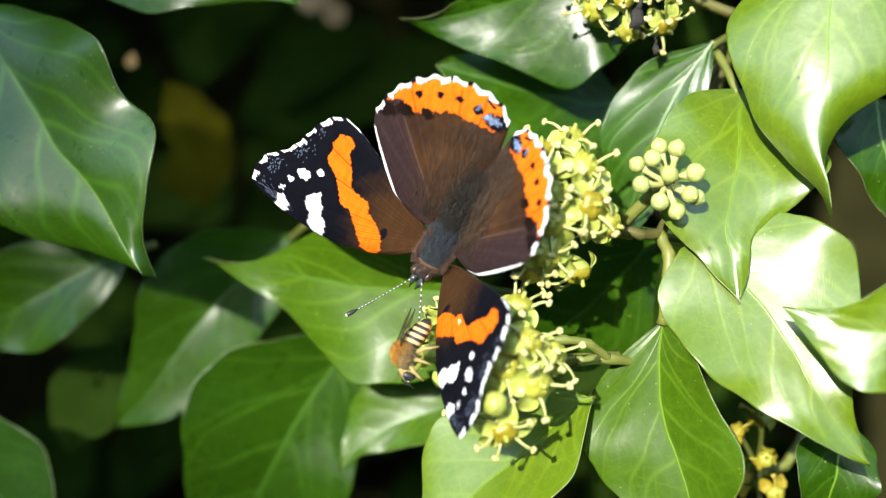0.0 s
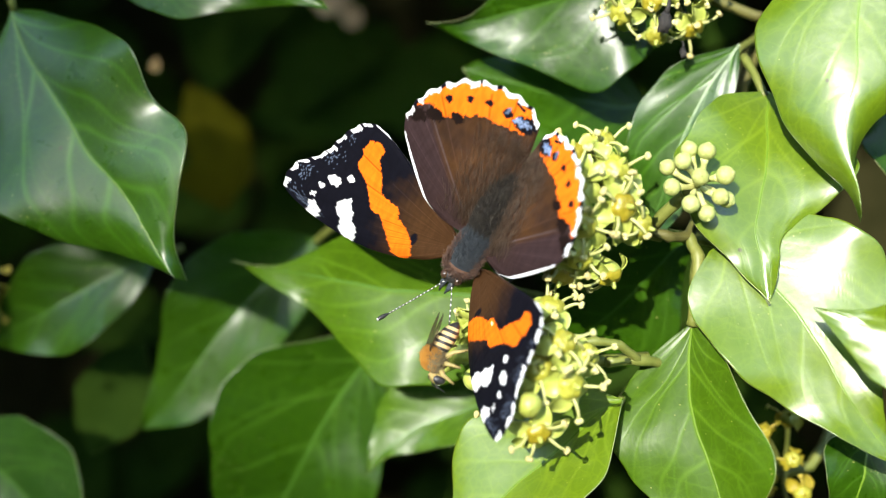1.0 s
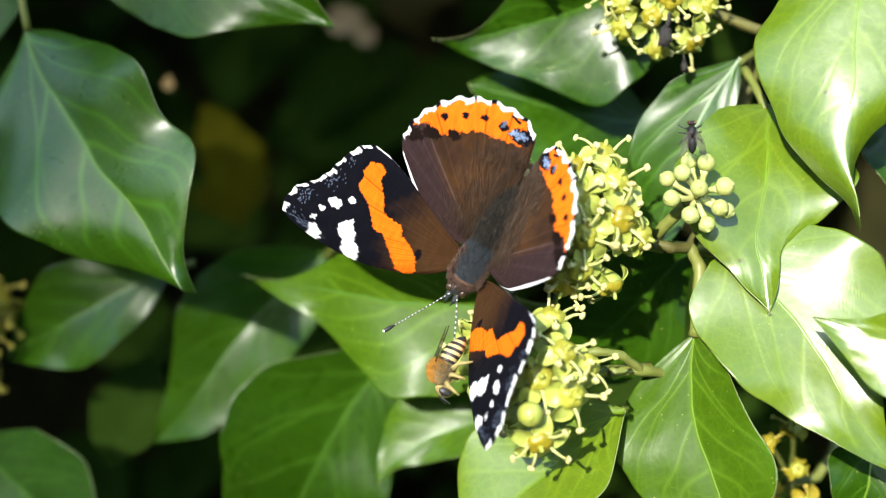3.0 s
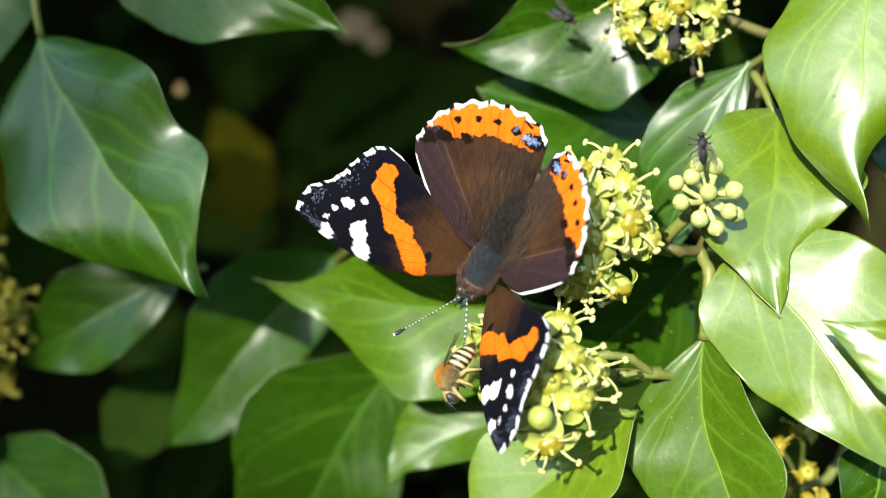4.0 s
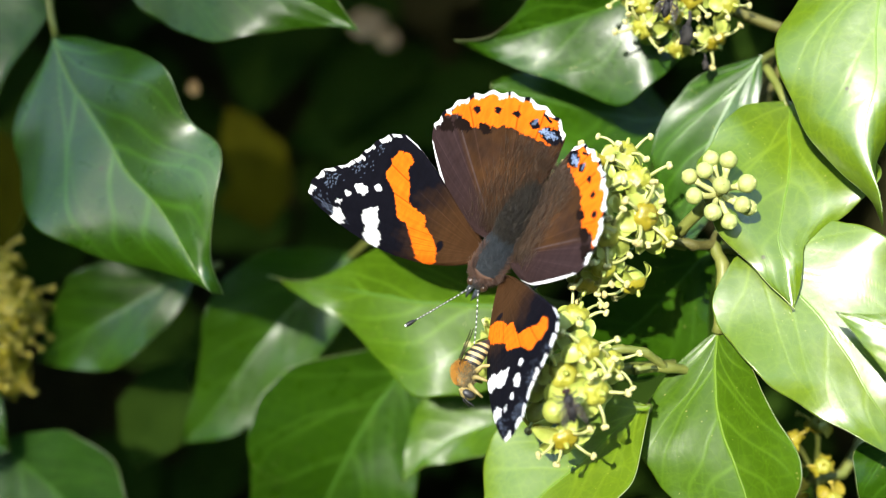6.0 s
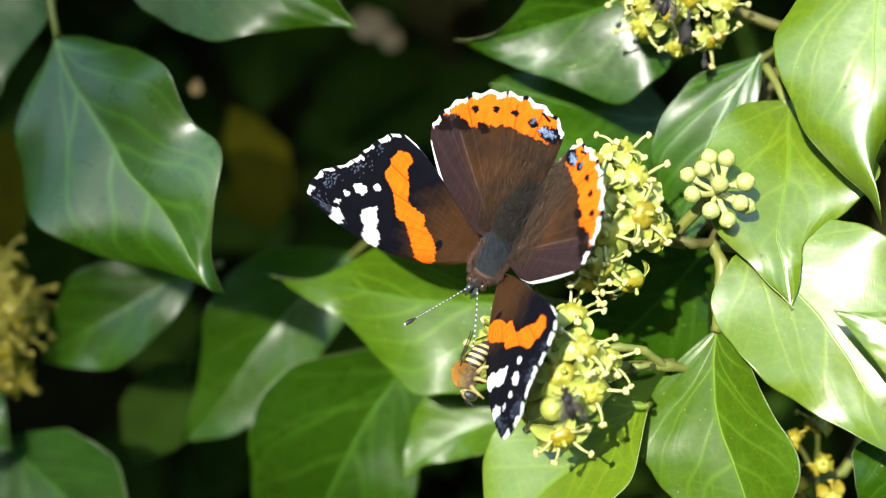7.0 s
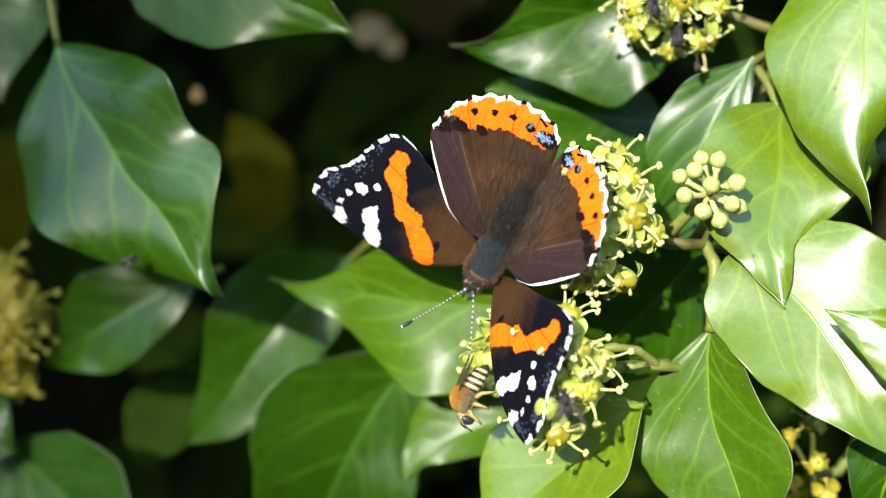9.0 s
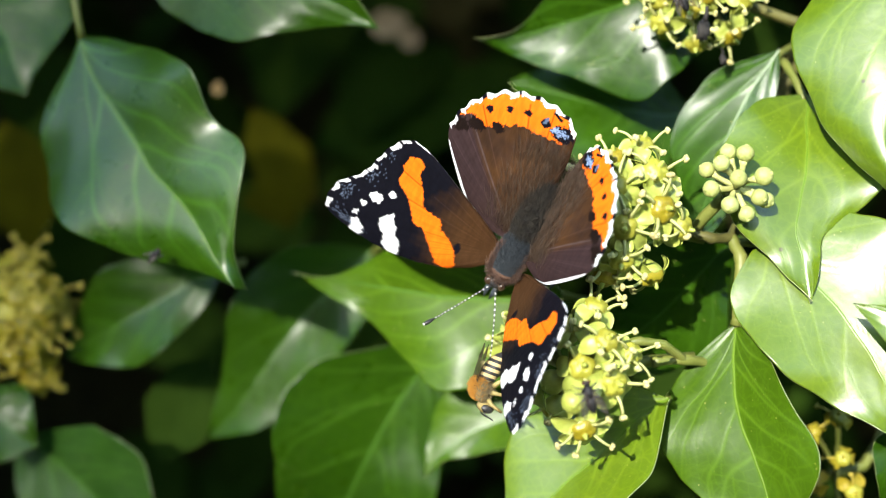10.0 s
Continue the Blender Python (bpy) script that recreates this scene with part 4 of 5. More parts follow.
def under_fore(x, y, edge):
    col = np.empty(x.shape + (3,))
    col[:] = BLACK
    m = rough_field(x, y, 1.6, 0.5)
    paint(col, (x < 8) & (m > 0), DUSK)
    jx, jy = x + rough_field(x, y, 4.1, 0.16), y
    paint(col, inside(jx, jy, [(19, -7), (16, -3), (12, -1), (8.5, 2.5), (7.5, 5.6), (10.4, 6.0), (13, 3), (17, 0.5), (21, -4)]), (0.90, 0.26, 0.06))
    paint(col, inside(jx, jy, [(21.9, 3.0), (19.8, 1.0), (18.6, 4.7), (17.3, 7.4), (20.0, 7.4), (21.7, 4.1)]), WHITE)
    paint(col, (edge > 0.84) & (m > 0.05), (0.26, 0.22, 0.17))
    paint(col, (edge > 0.93) & (m > -0.2), (0.45, 0.42, 0.38))
    return col


def under_hind(x, y, edge):
    """The bark-like underside of a hindwing."""
    col = np.empty(x.shape + (3,))
    m = rough_field(x, y, 1.3, 0.5) + rough_field(x, y, 5.1, 0.4)
    col[:] = (0.045, 0.036, 0.022)
    paint(col, m > 0.15, (0.11, 0.09, 0.05))
    paint(col, m > 0.5, (0.26, 0.22, 0.12))
    paint(col, m < -0.45, (0.008, 0.008, 0.008))
    streak = inside(x, y, [(5.5, -1.9), (8.8, -3.6), (9.4, -5.0), (8.2, -4.6), (6.0, -3.0)])
    paint(col, streak, (0.55, 0.50, 0.25))
    return col


def wing(name, outline, marks, under, mirror, fringe, camber, parent, label, costa=None):
    """A wing plate from its outline (millimetres, hinge at the origin): scalloped edge, veins in relief, scales in colour."""
    o = np.array(outline, float)
    o = np.concatenate([o, o[:1]])
    step = np.r_[0, np.cumsum(np.hypot(*np.diff(o, axis=0).T))]
    n_a, n_r = 300, 150
    a = np.linspace(0, step[-1], n_a)
    bx, by = [np.convolve(np.pad(np.interp(a, step, o[:, k]), 4, mode="edge"), np.ones(9) / 9, "valid") for k in (0, 1)]
    bx, by = bx - bx[0] * np.linspace(1, 0, n_a) ** 8, by - by[0] * np.linspace(1, 0, n_a) ** 8
    outer = (a > step[fringe[0]]) & (a < step[fringe[1]])
    along = (a - step[fringe[0]]) / (step[fringe[1]] - step[fringe[0]])
    wavy = np.where(outer, fringe[4] * np.cos(2 * math.pi * along * fringe[2]), 0)
    r = (np.linspace(0, 1, n_r) ** 0.8)[:, None]
    x, y = r * bx * (1 + wavy * r**4), r * by * (1 + wavy * r**4)
    rays = np.sin(2 * math.pi * a / step[-1] * 17)
    z = camber * (r * (1 - r) * 4) * 0.5 - 0.012 * np.abs(rays) ** 10 * np.sqrt(r) + 0.0 * x
    edge = np.broadcast_to(r, x.shape)

    def coat(f):
        col = f(x, y, edge)
        # fine streaks that run out from the hinge
        col *= (0.86 + 0.28 * np.convolve(np.random.default_rng(n_a).random(n_a + 2), np.ones(3) / 3, 'valid'))[None, :, None]
        white = outer & (np.cos(2 * math.pi * (along + 0.018 * np.sin(23 * along + 0.7)) * fringe[2]) < fringe[3] + 0.5 * np.sin(41 * along + 1.0) * np.sin(17 * along))
        col[(edge > 0.978) & outer] = BLACK
        col[(edge > fringe[5] + 0.022 * rough_field(x, y, 3.0, 0.5) + 0.008 * np.sin(29 * along + 2.0)) & white] = WHITE
        if costa:
            lead = (a > step[costa[0]]) & (a < step[costa[1]])
            swell = np.sin(math.pi * np.clip((a - step[costa[0]]) / (step[costa[1]] - step[costa[0]]), 0, 1))
            col[(edge > 0.975 - 0.05 * swell) & lead] = (0.80, 0.80, 0.82)
        vein = np.abs(np.sin(math.pi * (a / step[-1] * 17 + 0.5))) < 0.06
        dim = (vein & (edge > 0.2) & (edge < 0.95))[..., None] & (col[..., :1] > 0.3) & (col[..., 2:] < 0.2)
        col = np.where(dim, col * 0.35, col)
        brown = (vein & (edge > 0.12) & (edge < 0.95))[..., None] & (col[..., :1] < 0.12) & (col[..., :1] > 0.012)
        return np.where(brown, col * 1.35 + np.asarray((0.004, 0.003, 0.004)), col)

    side = -1 if mirror else 1
    top = np.stack([side * x, y, z], -1).reshape(-1, 3)
    low = top - np.array([0, 0, 0.10])
    count = n_a * n_r
    faces = grid_faces(n_r, n_a, flip=not mirror) + grid_faces(n_r, n_a, count, flip=mirror)
    picks = [0] * ((n_r - 1) * (n_a - 1)) + [1] * ((n_r - 1) * (n_a - 1))
    last = (n_r - 1) * n_a
    for k in range(n_a - 1):
        faces.append((last + k, last + k + 1, count + last + k + 1, count + last + k))
        picks.append(0)
    ob = mesh_object(name, np.concatenate([top, low]) * MM, faces, [wing_scales, wing_under], parent, label, picks=picks)
    layer = ob.data.color_attributes.new("scales", "FLOAT_COLOR", "POINT")
    c = np.ones((2 * count, 4), np.float32)
    c[:count, :3], c[count:, :3] = coat(marks).reshape(-1, 3), coat(under).reshape(-1, 3)
    layer.data.foreach_set("color", c.ravel())
    return ob


FORE = [(0.0, 0.0), (1.2, 2.3), (4.4, 4.9), (8.8, 7.0), (13.6, 8.1), (17.9, 8.4), (22.2, 8.0), (25.8, 7.3), (29.2, 6.3), (31.3, 5.2), (31.8, 3.5), (31.2, 1.1),
        (30.4, -0.7), (28.6, -1.9), (27.0, -3.9), (25.9, -6.5), (24.9, -9.2), (23.3, -11.5), (21.4, -12.6), (18.4, -11.8), (14.9, -9.9), (11.2, -7.6),
        (6.5, -4.8), (2.5, -2.3)]
HIND = [(0.0, 0.0), (3.0, 0.2), (6.5, 0.1), (10.0, -1.6), (13.0, -4.6), (15.6, -7.6), (17.8, -10.4), (18.6, -12.6), (18.3, -15.0), (17.4, -17.6), (15.6, -20.3), (13.0, -22.6),
        (9.8, -24.0), (6.7, -24.5), (3.6, -24.3), (1.5, -23.6), (-0.4, -21.8), (-1.2, -17.1), (-1.4, -10.4), (-1.0, -4.5)]
fuzz_brown = plain("fuzz_brown", (0.010, 0.009, 0.007), (0.036, 0.030, 0.020), 900, 0.8, 0.9, 0.0004)
fuzz_grey = plain("fuzz_grey", (0.020, 0.028, 0.036), (0.052, 0.064, 0.074), 1100, 0.75, 0.8, 0.0003)
fuzz_rust = plain("fuzz_rust", (0.05, 0.022, 0.010), (0.11, 0.048, 0.022), 1100, 0.75, 0.8, 0.0003, Sheen_Weight=0.1)
wing_fur = plain("wing_fur", (0.026, 0.015, 0.008), (0.085, 0.052, 0.028), 900, 0.6, 0.4)
insect_black = plain("insect_black", (0.012, 0.012, 0.013), (0.04, 0.038, 0.036), 900, 0.4, 0.5)
insect_white = plain("insect_white", (0.72, 0.72, 0.68), (0.6, 0.6, 0.55), 900, 0.6)
eye_brown = plain("eye_brown", (0.03, 0.018, 0.012), (0.06, 0.035, 0.02), 1500, 0.25, 0.3)


def hairs(points, normals, length, lay, seed, width=0.00006):
    """Fine tapered hairs from points, leaning along lay."""
    rnd = random.Random(seed)
    pieces = []
    for p, q in zip(points, normals):
        d = (Vector(q) * rnd.uniform(0.3, 0.8) + Vector(lay) + Vector((rnd.uniform(-.4, .4), rnd.uniform(-.4, .4), rnd.uniform(-.3, .3)))).normalized()
        s = d.orthogonal().normalized() * width
        k = length * rnd.uniform(0.6, 1.2)
        a, b, c = Vector(p), Vector(p) + d * k * 0.5, Vector(p) + d * k - Vector(q) * k * 0.15
        u = d.cross(s)
        pieces.append(([a + s, a - s, a + u, b + s * 0.7, b - s * 0.7, b + u * 0.7, c], [(0, 1, 4, 3), (1, 2, 5, 4), (2, 0, 3, 5), (3, 4, 6), (4, 5, 6), (5, 3, 6)]))
    return join(*pieces)[:2]


def ring_body(stations, sides=16):
    """A body along y from (y, radius across, radius up, height) stations."""
    v = []
    for y, rx, rz, z in stations:
        v += [Vector((rx * math.cos(a), y, z + rz * math.sin(a))) * MM for a in (2 * math.pi * k / sides for k in range(sides))]
    f = grid_faces(len(stations), sides, closed=True)
    f += [tuple(reversed(range(sides))), tuple(range((len(stations) - 1) * sides, len(stations) * sides))]
    return v, f


def body_hairs(stations, count, seed, length, lay, upper=True):
    rnd = random.Random(seed)
    pts, nrm = [], []
    ys = [s[0] for s in stations]
    for _ in range(count):
        y = rnd.uniform(min(ys), max(ys))
        a = rnd.uniform(-0.2, math.pi + 0.2) if upper else rnd.uniform(0, 2 * math.pi)
        rx, rz, z = [float(np.interp(y, sorted(ys), [s[k] for s in sorted(stations)])) for k in (1, 2, 3)]
        pts.append(Vector((rx * math.cos(a), y, z + rz * math.sin(a))) * MM)
        nrm.append((math.cos(a), 0, math.sin(a)))
    return hairs(pts, nrm, length, lay, seed)


def butterfly():
    root = new("butterfly")
    tagged(root, "black, brown and orange butterfly with white spots, feeding on ivy", "butterfly")
    shape = [(-13.8, 0.3, 0.3, -0.5), (-13.0, 1.2, 0.9, -0.5), (-11.0, 2.0, 1.4, -0.4), (-8.0, 2.5, 1.7, -0.3), (-5.0, 2.4, 1.8, -0.1), (-2.5, 1.8, 1.6, 0.1)]
    # seven rings, each a little proud of the next
    abdomen = []
    for k in range(43):
        y = -13.8 + 11.3 * k / 42
        rx, rz, z = [float(np.interp(y, [q[0] for q in shape], [q[m] for q in shape])) for m in (1, 2, 3)]
        swell = 1 + 0.06 * (((y + 13.8) / 1.6) % 1.0 - 0.5)
        abdomen.append((y, rx * swell, rz * swell, z))
    thorax = [(-3.2, 1.6, 1.6, 0.3), (-1.8, 2.3, 2.1, 0.4), (0.5, 2.6, 2.3, 0.5), (3.0, 2.2, 2.0, 0.3), (4.6, 1.6, 1.5, 0.0)]
    collar = [(3.2, 2.35, 2.15, 0.35), (4.2, 2.2, 2.0, 0.2), (5.2, 1.5, 1.4, 0.0)]
    mesh_object("abdomen", *ring_body(abdomen), fuzz_brown, root)
    mesh_object("thorax", *ring_body(thorax), fuzz_grey, root)
    mesh_object("collar", *ring_body(collar), fuzz_rust, root, "rust-brown furry collar")
    v, f, p = join(ball((0, 0.0062, -0.0002), (0.0015, 0.0012, 0.0012), 8, 12, 0.1, 2),
                   ball((0.0012, 0.0064, 0.0), (0.0008, 0.0009, 0.0009), 7, 10), ball((-0.0012, 0.0064, 0.0), (0.0008, 0.0009, 0.0009), 7, 10))
    mesh_object("head", v, f, [insect_black, eye_brown], root, picks=[1 if k else 0 for k in p])
    for s in (1, -1):
        v, f = tube([(s * 0.0005, 0.0068, -0.0006), (s * 0.0007, 0.0084, -0.0006), (s * 0.0005, 0.0104, -0.0012)], [0.0005, 0.00055, 0.0001], 7)
        mesh_object("palp", v, f, fuzz_grey, root)
    mesh_object("abdomen_fur", *body_hairs(abdomen, 2600, 1, 0.0017, (0, -1.5, 0)), fuzz_brown, root)
    mesh_object("thorax_fur", *body_hairs(thorax, 2600, 2, 0.0015, (0, -1.5, 0)), fuzz_grey, root)
    rnd = random.Random(12)
    sides = [Vector((sg * rnd.uniform(1.7, 2.6), rnd.uniform(-1.5, 4.0), rnd.uniform(0.6, 1.9))) * MM for sg in (-1, 1) for _ in range(420)]
    mesh_object("shoulder_fur", *hairs(sides, [(0.8 * (1 if q.x > 0 else -1), 0, 0.5) for q in sides], 0.0019, (0, -0.9, 0.1), 13), fuzz_rust, root, "rust-brown hair at the wing roots")
    mesh_object("collar_fur", *body_hairs(collar, 260, 3, 0.0012, (0, 0.1, 0)), fuzz_rust, root)
    # feelers: ringed shafts with pale-tipped clubs
    for end, sag in ANTENNAE:
        pts = bend((0.0004 * (1 if end[0] > 0 else -1), 0.0068, 0.0004), Vector(end) * MM, Vector(sag) * MM, 62)
        rad = [0.0001 if k < 50 else 0.00012 + 0.00024 * math.sin(math.pi * min(1, (k - 50) / 11 * 0.9)) for k in range(62)]
        v, f = tube(pts, rad, 6)
        picks = []
        for k in range(61):
            white = k % 3 == 0 and k < 50 or k >= 60
            picks += [1 if white else 0] * 6
        picks += [0, 1]
        mesh_object("antenna", v, f, [insect_black, insect_white], root, picks=picks)
    for knee, foot, start in LEGS:
        pts = bend(Vector(start) * MM, Vector(knee) * MM, (0, 0, 0), 4) + bend(Vector(knee) * MM, Vector(foot) * MM, (0, 0.0002, 0.0004), 6)[1:]
        v, f = tube(pts, [0.00042, 0.00045, 0.0004, 0.00032, 0.0003, 0.00026, 0.00022, 0.0002, 0.0002], 7)
        mesh_object("leg", v, f, insect_black, root)
    parts = {}
    for key, mirror in (("L", False), ("R", True)):
        parts[key + "H"] = wing("hindwing", HIND, hind_marks, under_hind, mirror, (7, 16, 9, 0.80, 0.010, 0.972), 1.2, root, "brown hindwing with an orange border and black dots", (2, 6))
        parts[key + "F"] = wing("forewing", FORE, fore_marks, under_fore, mirror, (9, 19, 9, 0.55, 0.005, 0.977), 1.0, root, "black forewing with an orange band and white spots")
        for k, lay in ((key + "H", (-0.2 if mirror else 0.2, -1, 0)),):
            rnd = random.Random(8)
            pts = [((-1 if mirror else 1) * min(rnd.uniform(-0.6, 7.0), rnd.uniform(-0.6, 9.0)) * MM, rnd.uniform(-16.5, -0.5) * MM, 0.0004) for _ in range(1700)]
            mesh_object("wing_hair", *hairs(pts, [(0, 0, 1)] * 1700, 0.0052, (lay[0], lay[1], -0.40), 4, 0.00003), wing_fur, parts[k])
    return root, parts

# ---- bee and flies ----
bee_rust = plain("bee_rust", (0.42, 0.17, 0.014), (0.56, 0.27, 0.03), 1000, 0.75, 0.9, 0.0004)
bee_band = plain("bee_band", (0.58, 0.44, 0.20), (0.48, 0.34, 0.13), 1000, 0.7, 0.6)
bee_flank = plain("bee_flank", (0.13, 0.10, 0.045), (0.26, 0.20, 0.09), 1000, 0.8, 0.8, 0.0003)
bee_leg = plain("bee_leg", (0.22, 0.17, 0.05), (0.36, 0.28, 0.10), 1200, 0.6, 0.5)
fly_grey = plain("fly_grey", (0.005, 0.005, 0.006), (0.018, 0.017, 0.016), 1100, 0.5, 0.6, Specular_IOR_Level=0.25)
fly_eye = plain("fly_eye", (0.05, 0.018, 0.012), (0.09, 0.03, 0.02), 2000, 0.25, 0.3)


def membrane(name, tint, clear):
    n = Nodes(name)
    n.set(Base_Color=(*tint, 1), Roughness=0.5, Specular_IOR_Level=0.2, Alpha=n.ramp(n.noise(700, 3), (0.3, clear), (0.8, clear + 0.15)))
    return n.mat


fly_wing = membrane("fly_wing", (0.05, 0.04, 0.035), 0.28)
bee_wing = membrane("bee_wing", (0.04, 0.028, 0.015), 0.5)


def insect_wing(length, width, sweep, lift, side):
    """A thin veined wing that lies back from the hinge."""
    v = []
    for i in range(9):
        t = i / 8
        half = width * math.sin(math.pi * min(1.0, t * 0.93 + 0.05)) ** 0.7 / 2
        c = Vector((side * (sweep * t), -length * t, lift * t))
        v += [c + Vector((side * half, 0, 0)), c + Vector((0, 0, 0.0001)), c - Vector((side * half, 0, 0))]
    low = [p - Vector((0, 0, 0.00005)) for p in v]
    return v + low, grid_faces(9, 3) + grid_faces(9, 3, 27, flip=True)


def limb(parent, a, b, c, material, r=0.00018):
    v, f = tube([a, Vector(a).lerp(Vector(b), 0.5), b, Vector(b).lerp(Vector(c), 0.5), c], [r * 1.3, r * 1.3, r, r * 0.8, r * 0.6], 6)
    mesh_object("leg", v, f, material, parent)


def bee():
    """An ivy bee: head at +y, back along +z; about 10 mm long."""
    root = new("bee")
    root.scale = (0.88, 0.88, 0.88)
    tagged(root, "ivy bee with a rust-furred thorax and buff-banded abdomen on the flowers", "bee")
    abd = [(-6.6, 0.2, 0.2, -1.1), (-6.0, 1.0, 0.8, -0.9), (-4.6, 1.8, 1.5, -0.5), (-2.6, 2.15, 1.85, 0.0), (-0.9, 1.7, 1.6, 0.2), (-0.2, 0.8, 0.8, 0.2)]
    st = []
    ys = np.linspace(-6.6, -0.2, 34)
    o = sorted(abd)
    for y in ys:
        st.append((y, *[float(np.interp(y, [s[0] for s in o], [s[k] for s in o])) for k in (1, 2, 3)]))
    v, f = ring_body(st, 16)
    picks = []
    for i in range(33):
        picks += [1 if (i % 6) in (0, 1, 2) and i > 2 else 0] * 16
    mesh_object("abdomen", v, f, [insect_black, bee_band], root, picks=picks + [0, 0])
    # rusty fur on the back, paler and greyer fur down the flanks
    tho = [(-0.6, 1.1, 1.0, 0.4), (0.3, 1.9, 1.8, 0.5), (1.6, 2.1, 2.0, 0.5), (2.9, 1.6, 1.5, 0.3), (3.5, 0.9, 0.9, 0.1)]
    mesh_object("thorax", *ring_body(tho), bee_flank, root)
    low = [(y, rx * 1.02, rz * 1.02, z - 0.15) for y, rx, rz, z in tho]
    mesh_object("flank_fur", *body_hairs(low, 1300, 7, 0.0009, (0, -0.6, -0.3), False), bee_flank, root, "greyish buff fur on the flanks")
    mesh_object("thorax_fur", *body_hairs([(y, rx * 0.8, rz * 1.05, z + 0.1) for y, rx, rz, z in tho], 1900, 5, 0.0011, (0, -0.5, 0)), bee_rust, root, "rust-orange fur on the back")
    v, f, p = join(ball((0, 0.0040, -0.0016), (0.0017, 0.0012, 0.0016), 8, 12, 0.08, 3), ball((0.0013, 0.0042, -0.0015), (0.0006, 0.0008, 0.0012), 7, 9),
                   ball((-0.0013, 0.0042, -0.0015), (0.0006, 0.0008, 0.0012), 7, 9))
    mesh_object("head", v, f, [bee_leg, insect_black], root, picks=[1 if k else 0 for k in p])
    face = [(2.9, 0.7, 0.6, -1.2), (3.6, 1.3, 1.2, -1.3), (4.4, 0.7, 0.8, -1.5)]
    mesh_object("face_fur", *body_hairs(face, 350, 6, 0.0007, (0, 0.5, 0), False), bee_band, root)
    for s in (1, -1):
        mesh_object("wing", *insect_wing(0.0084, 0.0019, 0.0002, 0.0004, s), bee_wing, root).location = (s * 0.0008, 0.0014, 0.0022)
        mesh_object("antenna", *tube([(s * 0.0005, 0.0044, -0.0010), (s * 0.0011, 0.0054, -0.0016), (s * 0.0017, 0.0058, -0.0032)], [0.00016, 0.00015, 0.00013], 6), insect_black, root)
        for y, back in ((2.4, 1.2), (1.2, -0.4), (0.2, -2.4)):
            limb(root, (s * 0.0010, y * MM, -0.0010), (s * 0.0026, (y + back * 0.6) * MM, -0.0014), (s * 0.0028, (y + back * 1.2) * MM, -0.0038), bee_leg, 0.0004)
    return root


def fly(label, size=1.0):
    """A small dark fly: head at +y, back along +z; about 6 mm long."""
    root = new("fly")
    tagged(root, label, "fly", "small flies")
    k = size
    mesh_object("abdomen", *ring_body([(-3.4 * k, 0.15, 0.15, 0), (-2.8 * k, 0.6 * k, 0.5 * k, 0), (-1.5 * k, 0.95 * k, 0.8 * k, 0.1), (-0.3 * k, 0.7 * k, 0.7 * k, 0.2)], 12), fly_grey, root)
    mesh_object("thorax", *ring_body([(-0.5 * k, 0.6 * k, 0.6 * k, 0.3), (0.3 * k, 0.95 * k, 0.9 * k, 0.3), (1.2 * k, 0.9 * k, 0.85 * k, 0.3), (1.8 * k, 0.4 * k, 0.4 * k, 0.2)], 12), fly_grey, root)
    mesh_object("head", *ball((0, 2.2 * k * MM, 0.0002), (0.0007 * k, 0.0005 * k, 0.0006 * k), 7, 10), fly_grey, root)
    for s in (1, -1):
        mesh_object("eye", *ball((s * 0.0005 * k, 2.3 * k * MM, 0.0003), (0.00035 * k, 0.0004 * k, 0.0005 * k), 6, 8), fly_eye, root)
        mesh_object("wing", *insect_wing(0.0047 * k, 0.0016 * k, 0.0014 * k, 0.0003, s), fly_wing, root).location = (s * 0.0006 * k, 0.0008 * k, 0.0010 * k)
        for y, back in ((1.2, 1.0), (0.5, 0.2), (-0.2, -1.4)):
            limb(root, (s * 0.0005 * k, y * k * MM, -0.0003), (s * 0.0018 * k, (y + back * 0.5) * k * MM, -0.0003), (s * 0.0022 * k, (y + back) * k * MM, -0.0014 * k), insect_black, 0.00012)
    return root

# ---- what moves ----
ANTENNAE = [((7.0, 15.2, 8.7), (0.2, 0.4, 0.3)), ((-7.1, 19.9, 8.9), (-0.6, 0.2, 0.3))]
LEGS = [((-8.4, 3.5, -2.1), (-10.5, -1.9, -8.4), (-3.4, 2.1, -4.0)),
        ((-6.9, -2.6, -5.4), (-10.4, -9.8, -11.4), (-2.8, -0.4, -5.3)),
        ((-6.6, 5.3, -5.7), (-7.9, 3.2, -10.2), (-3.1, 4.2, -2.9))]
admiral, wings = butterfly()
ivy_bee = bee()
fly_on_buds = fly("small black fly resting on the round buds", 0.85)
fly_on_top_flowers = fly("small dark fly feeding on the upper flower head", 0.9)
fly_on_lower_flowers = fly("small dark fly feeding on the lower flower head", 0.85)
fly_on_shaded_leaf = fly("tiny dark fly on a glossy leaf", 0.5)


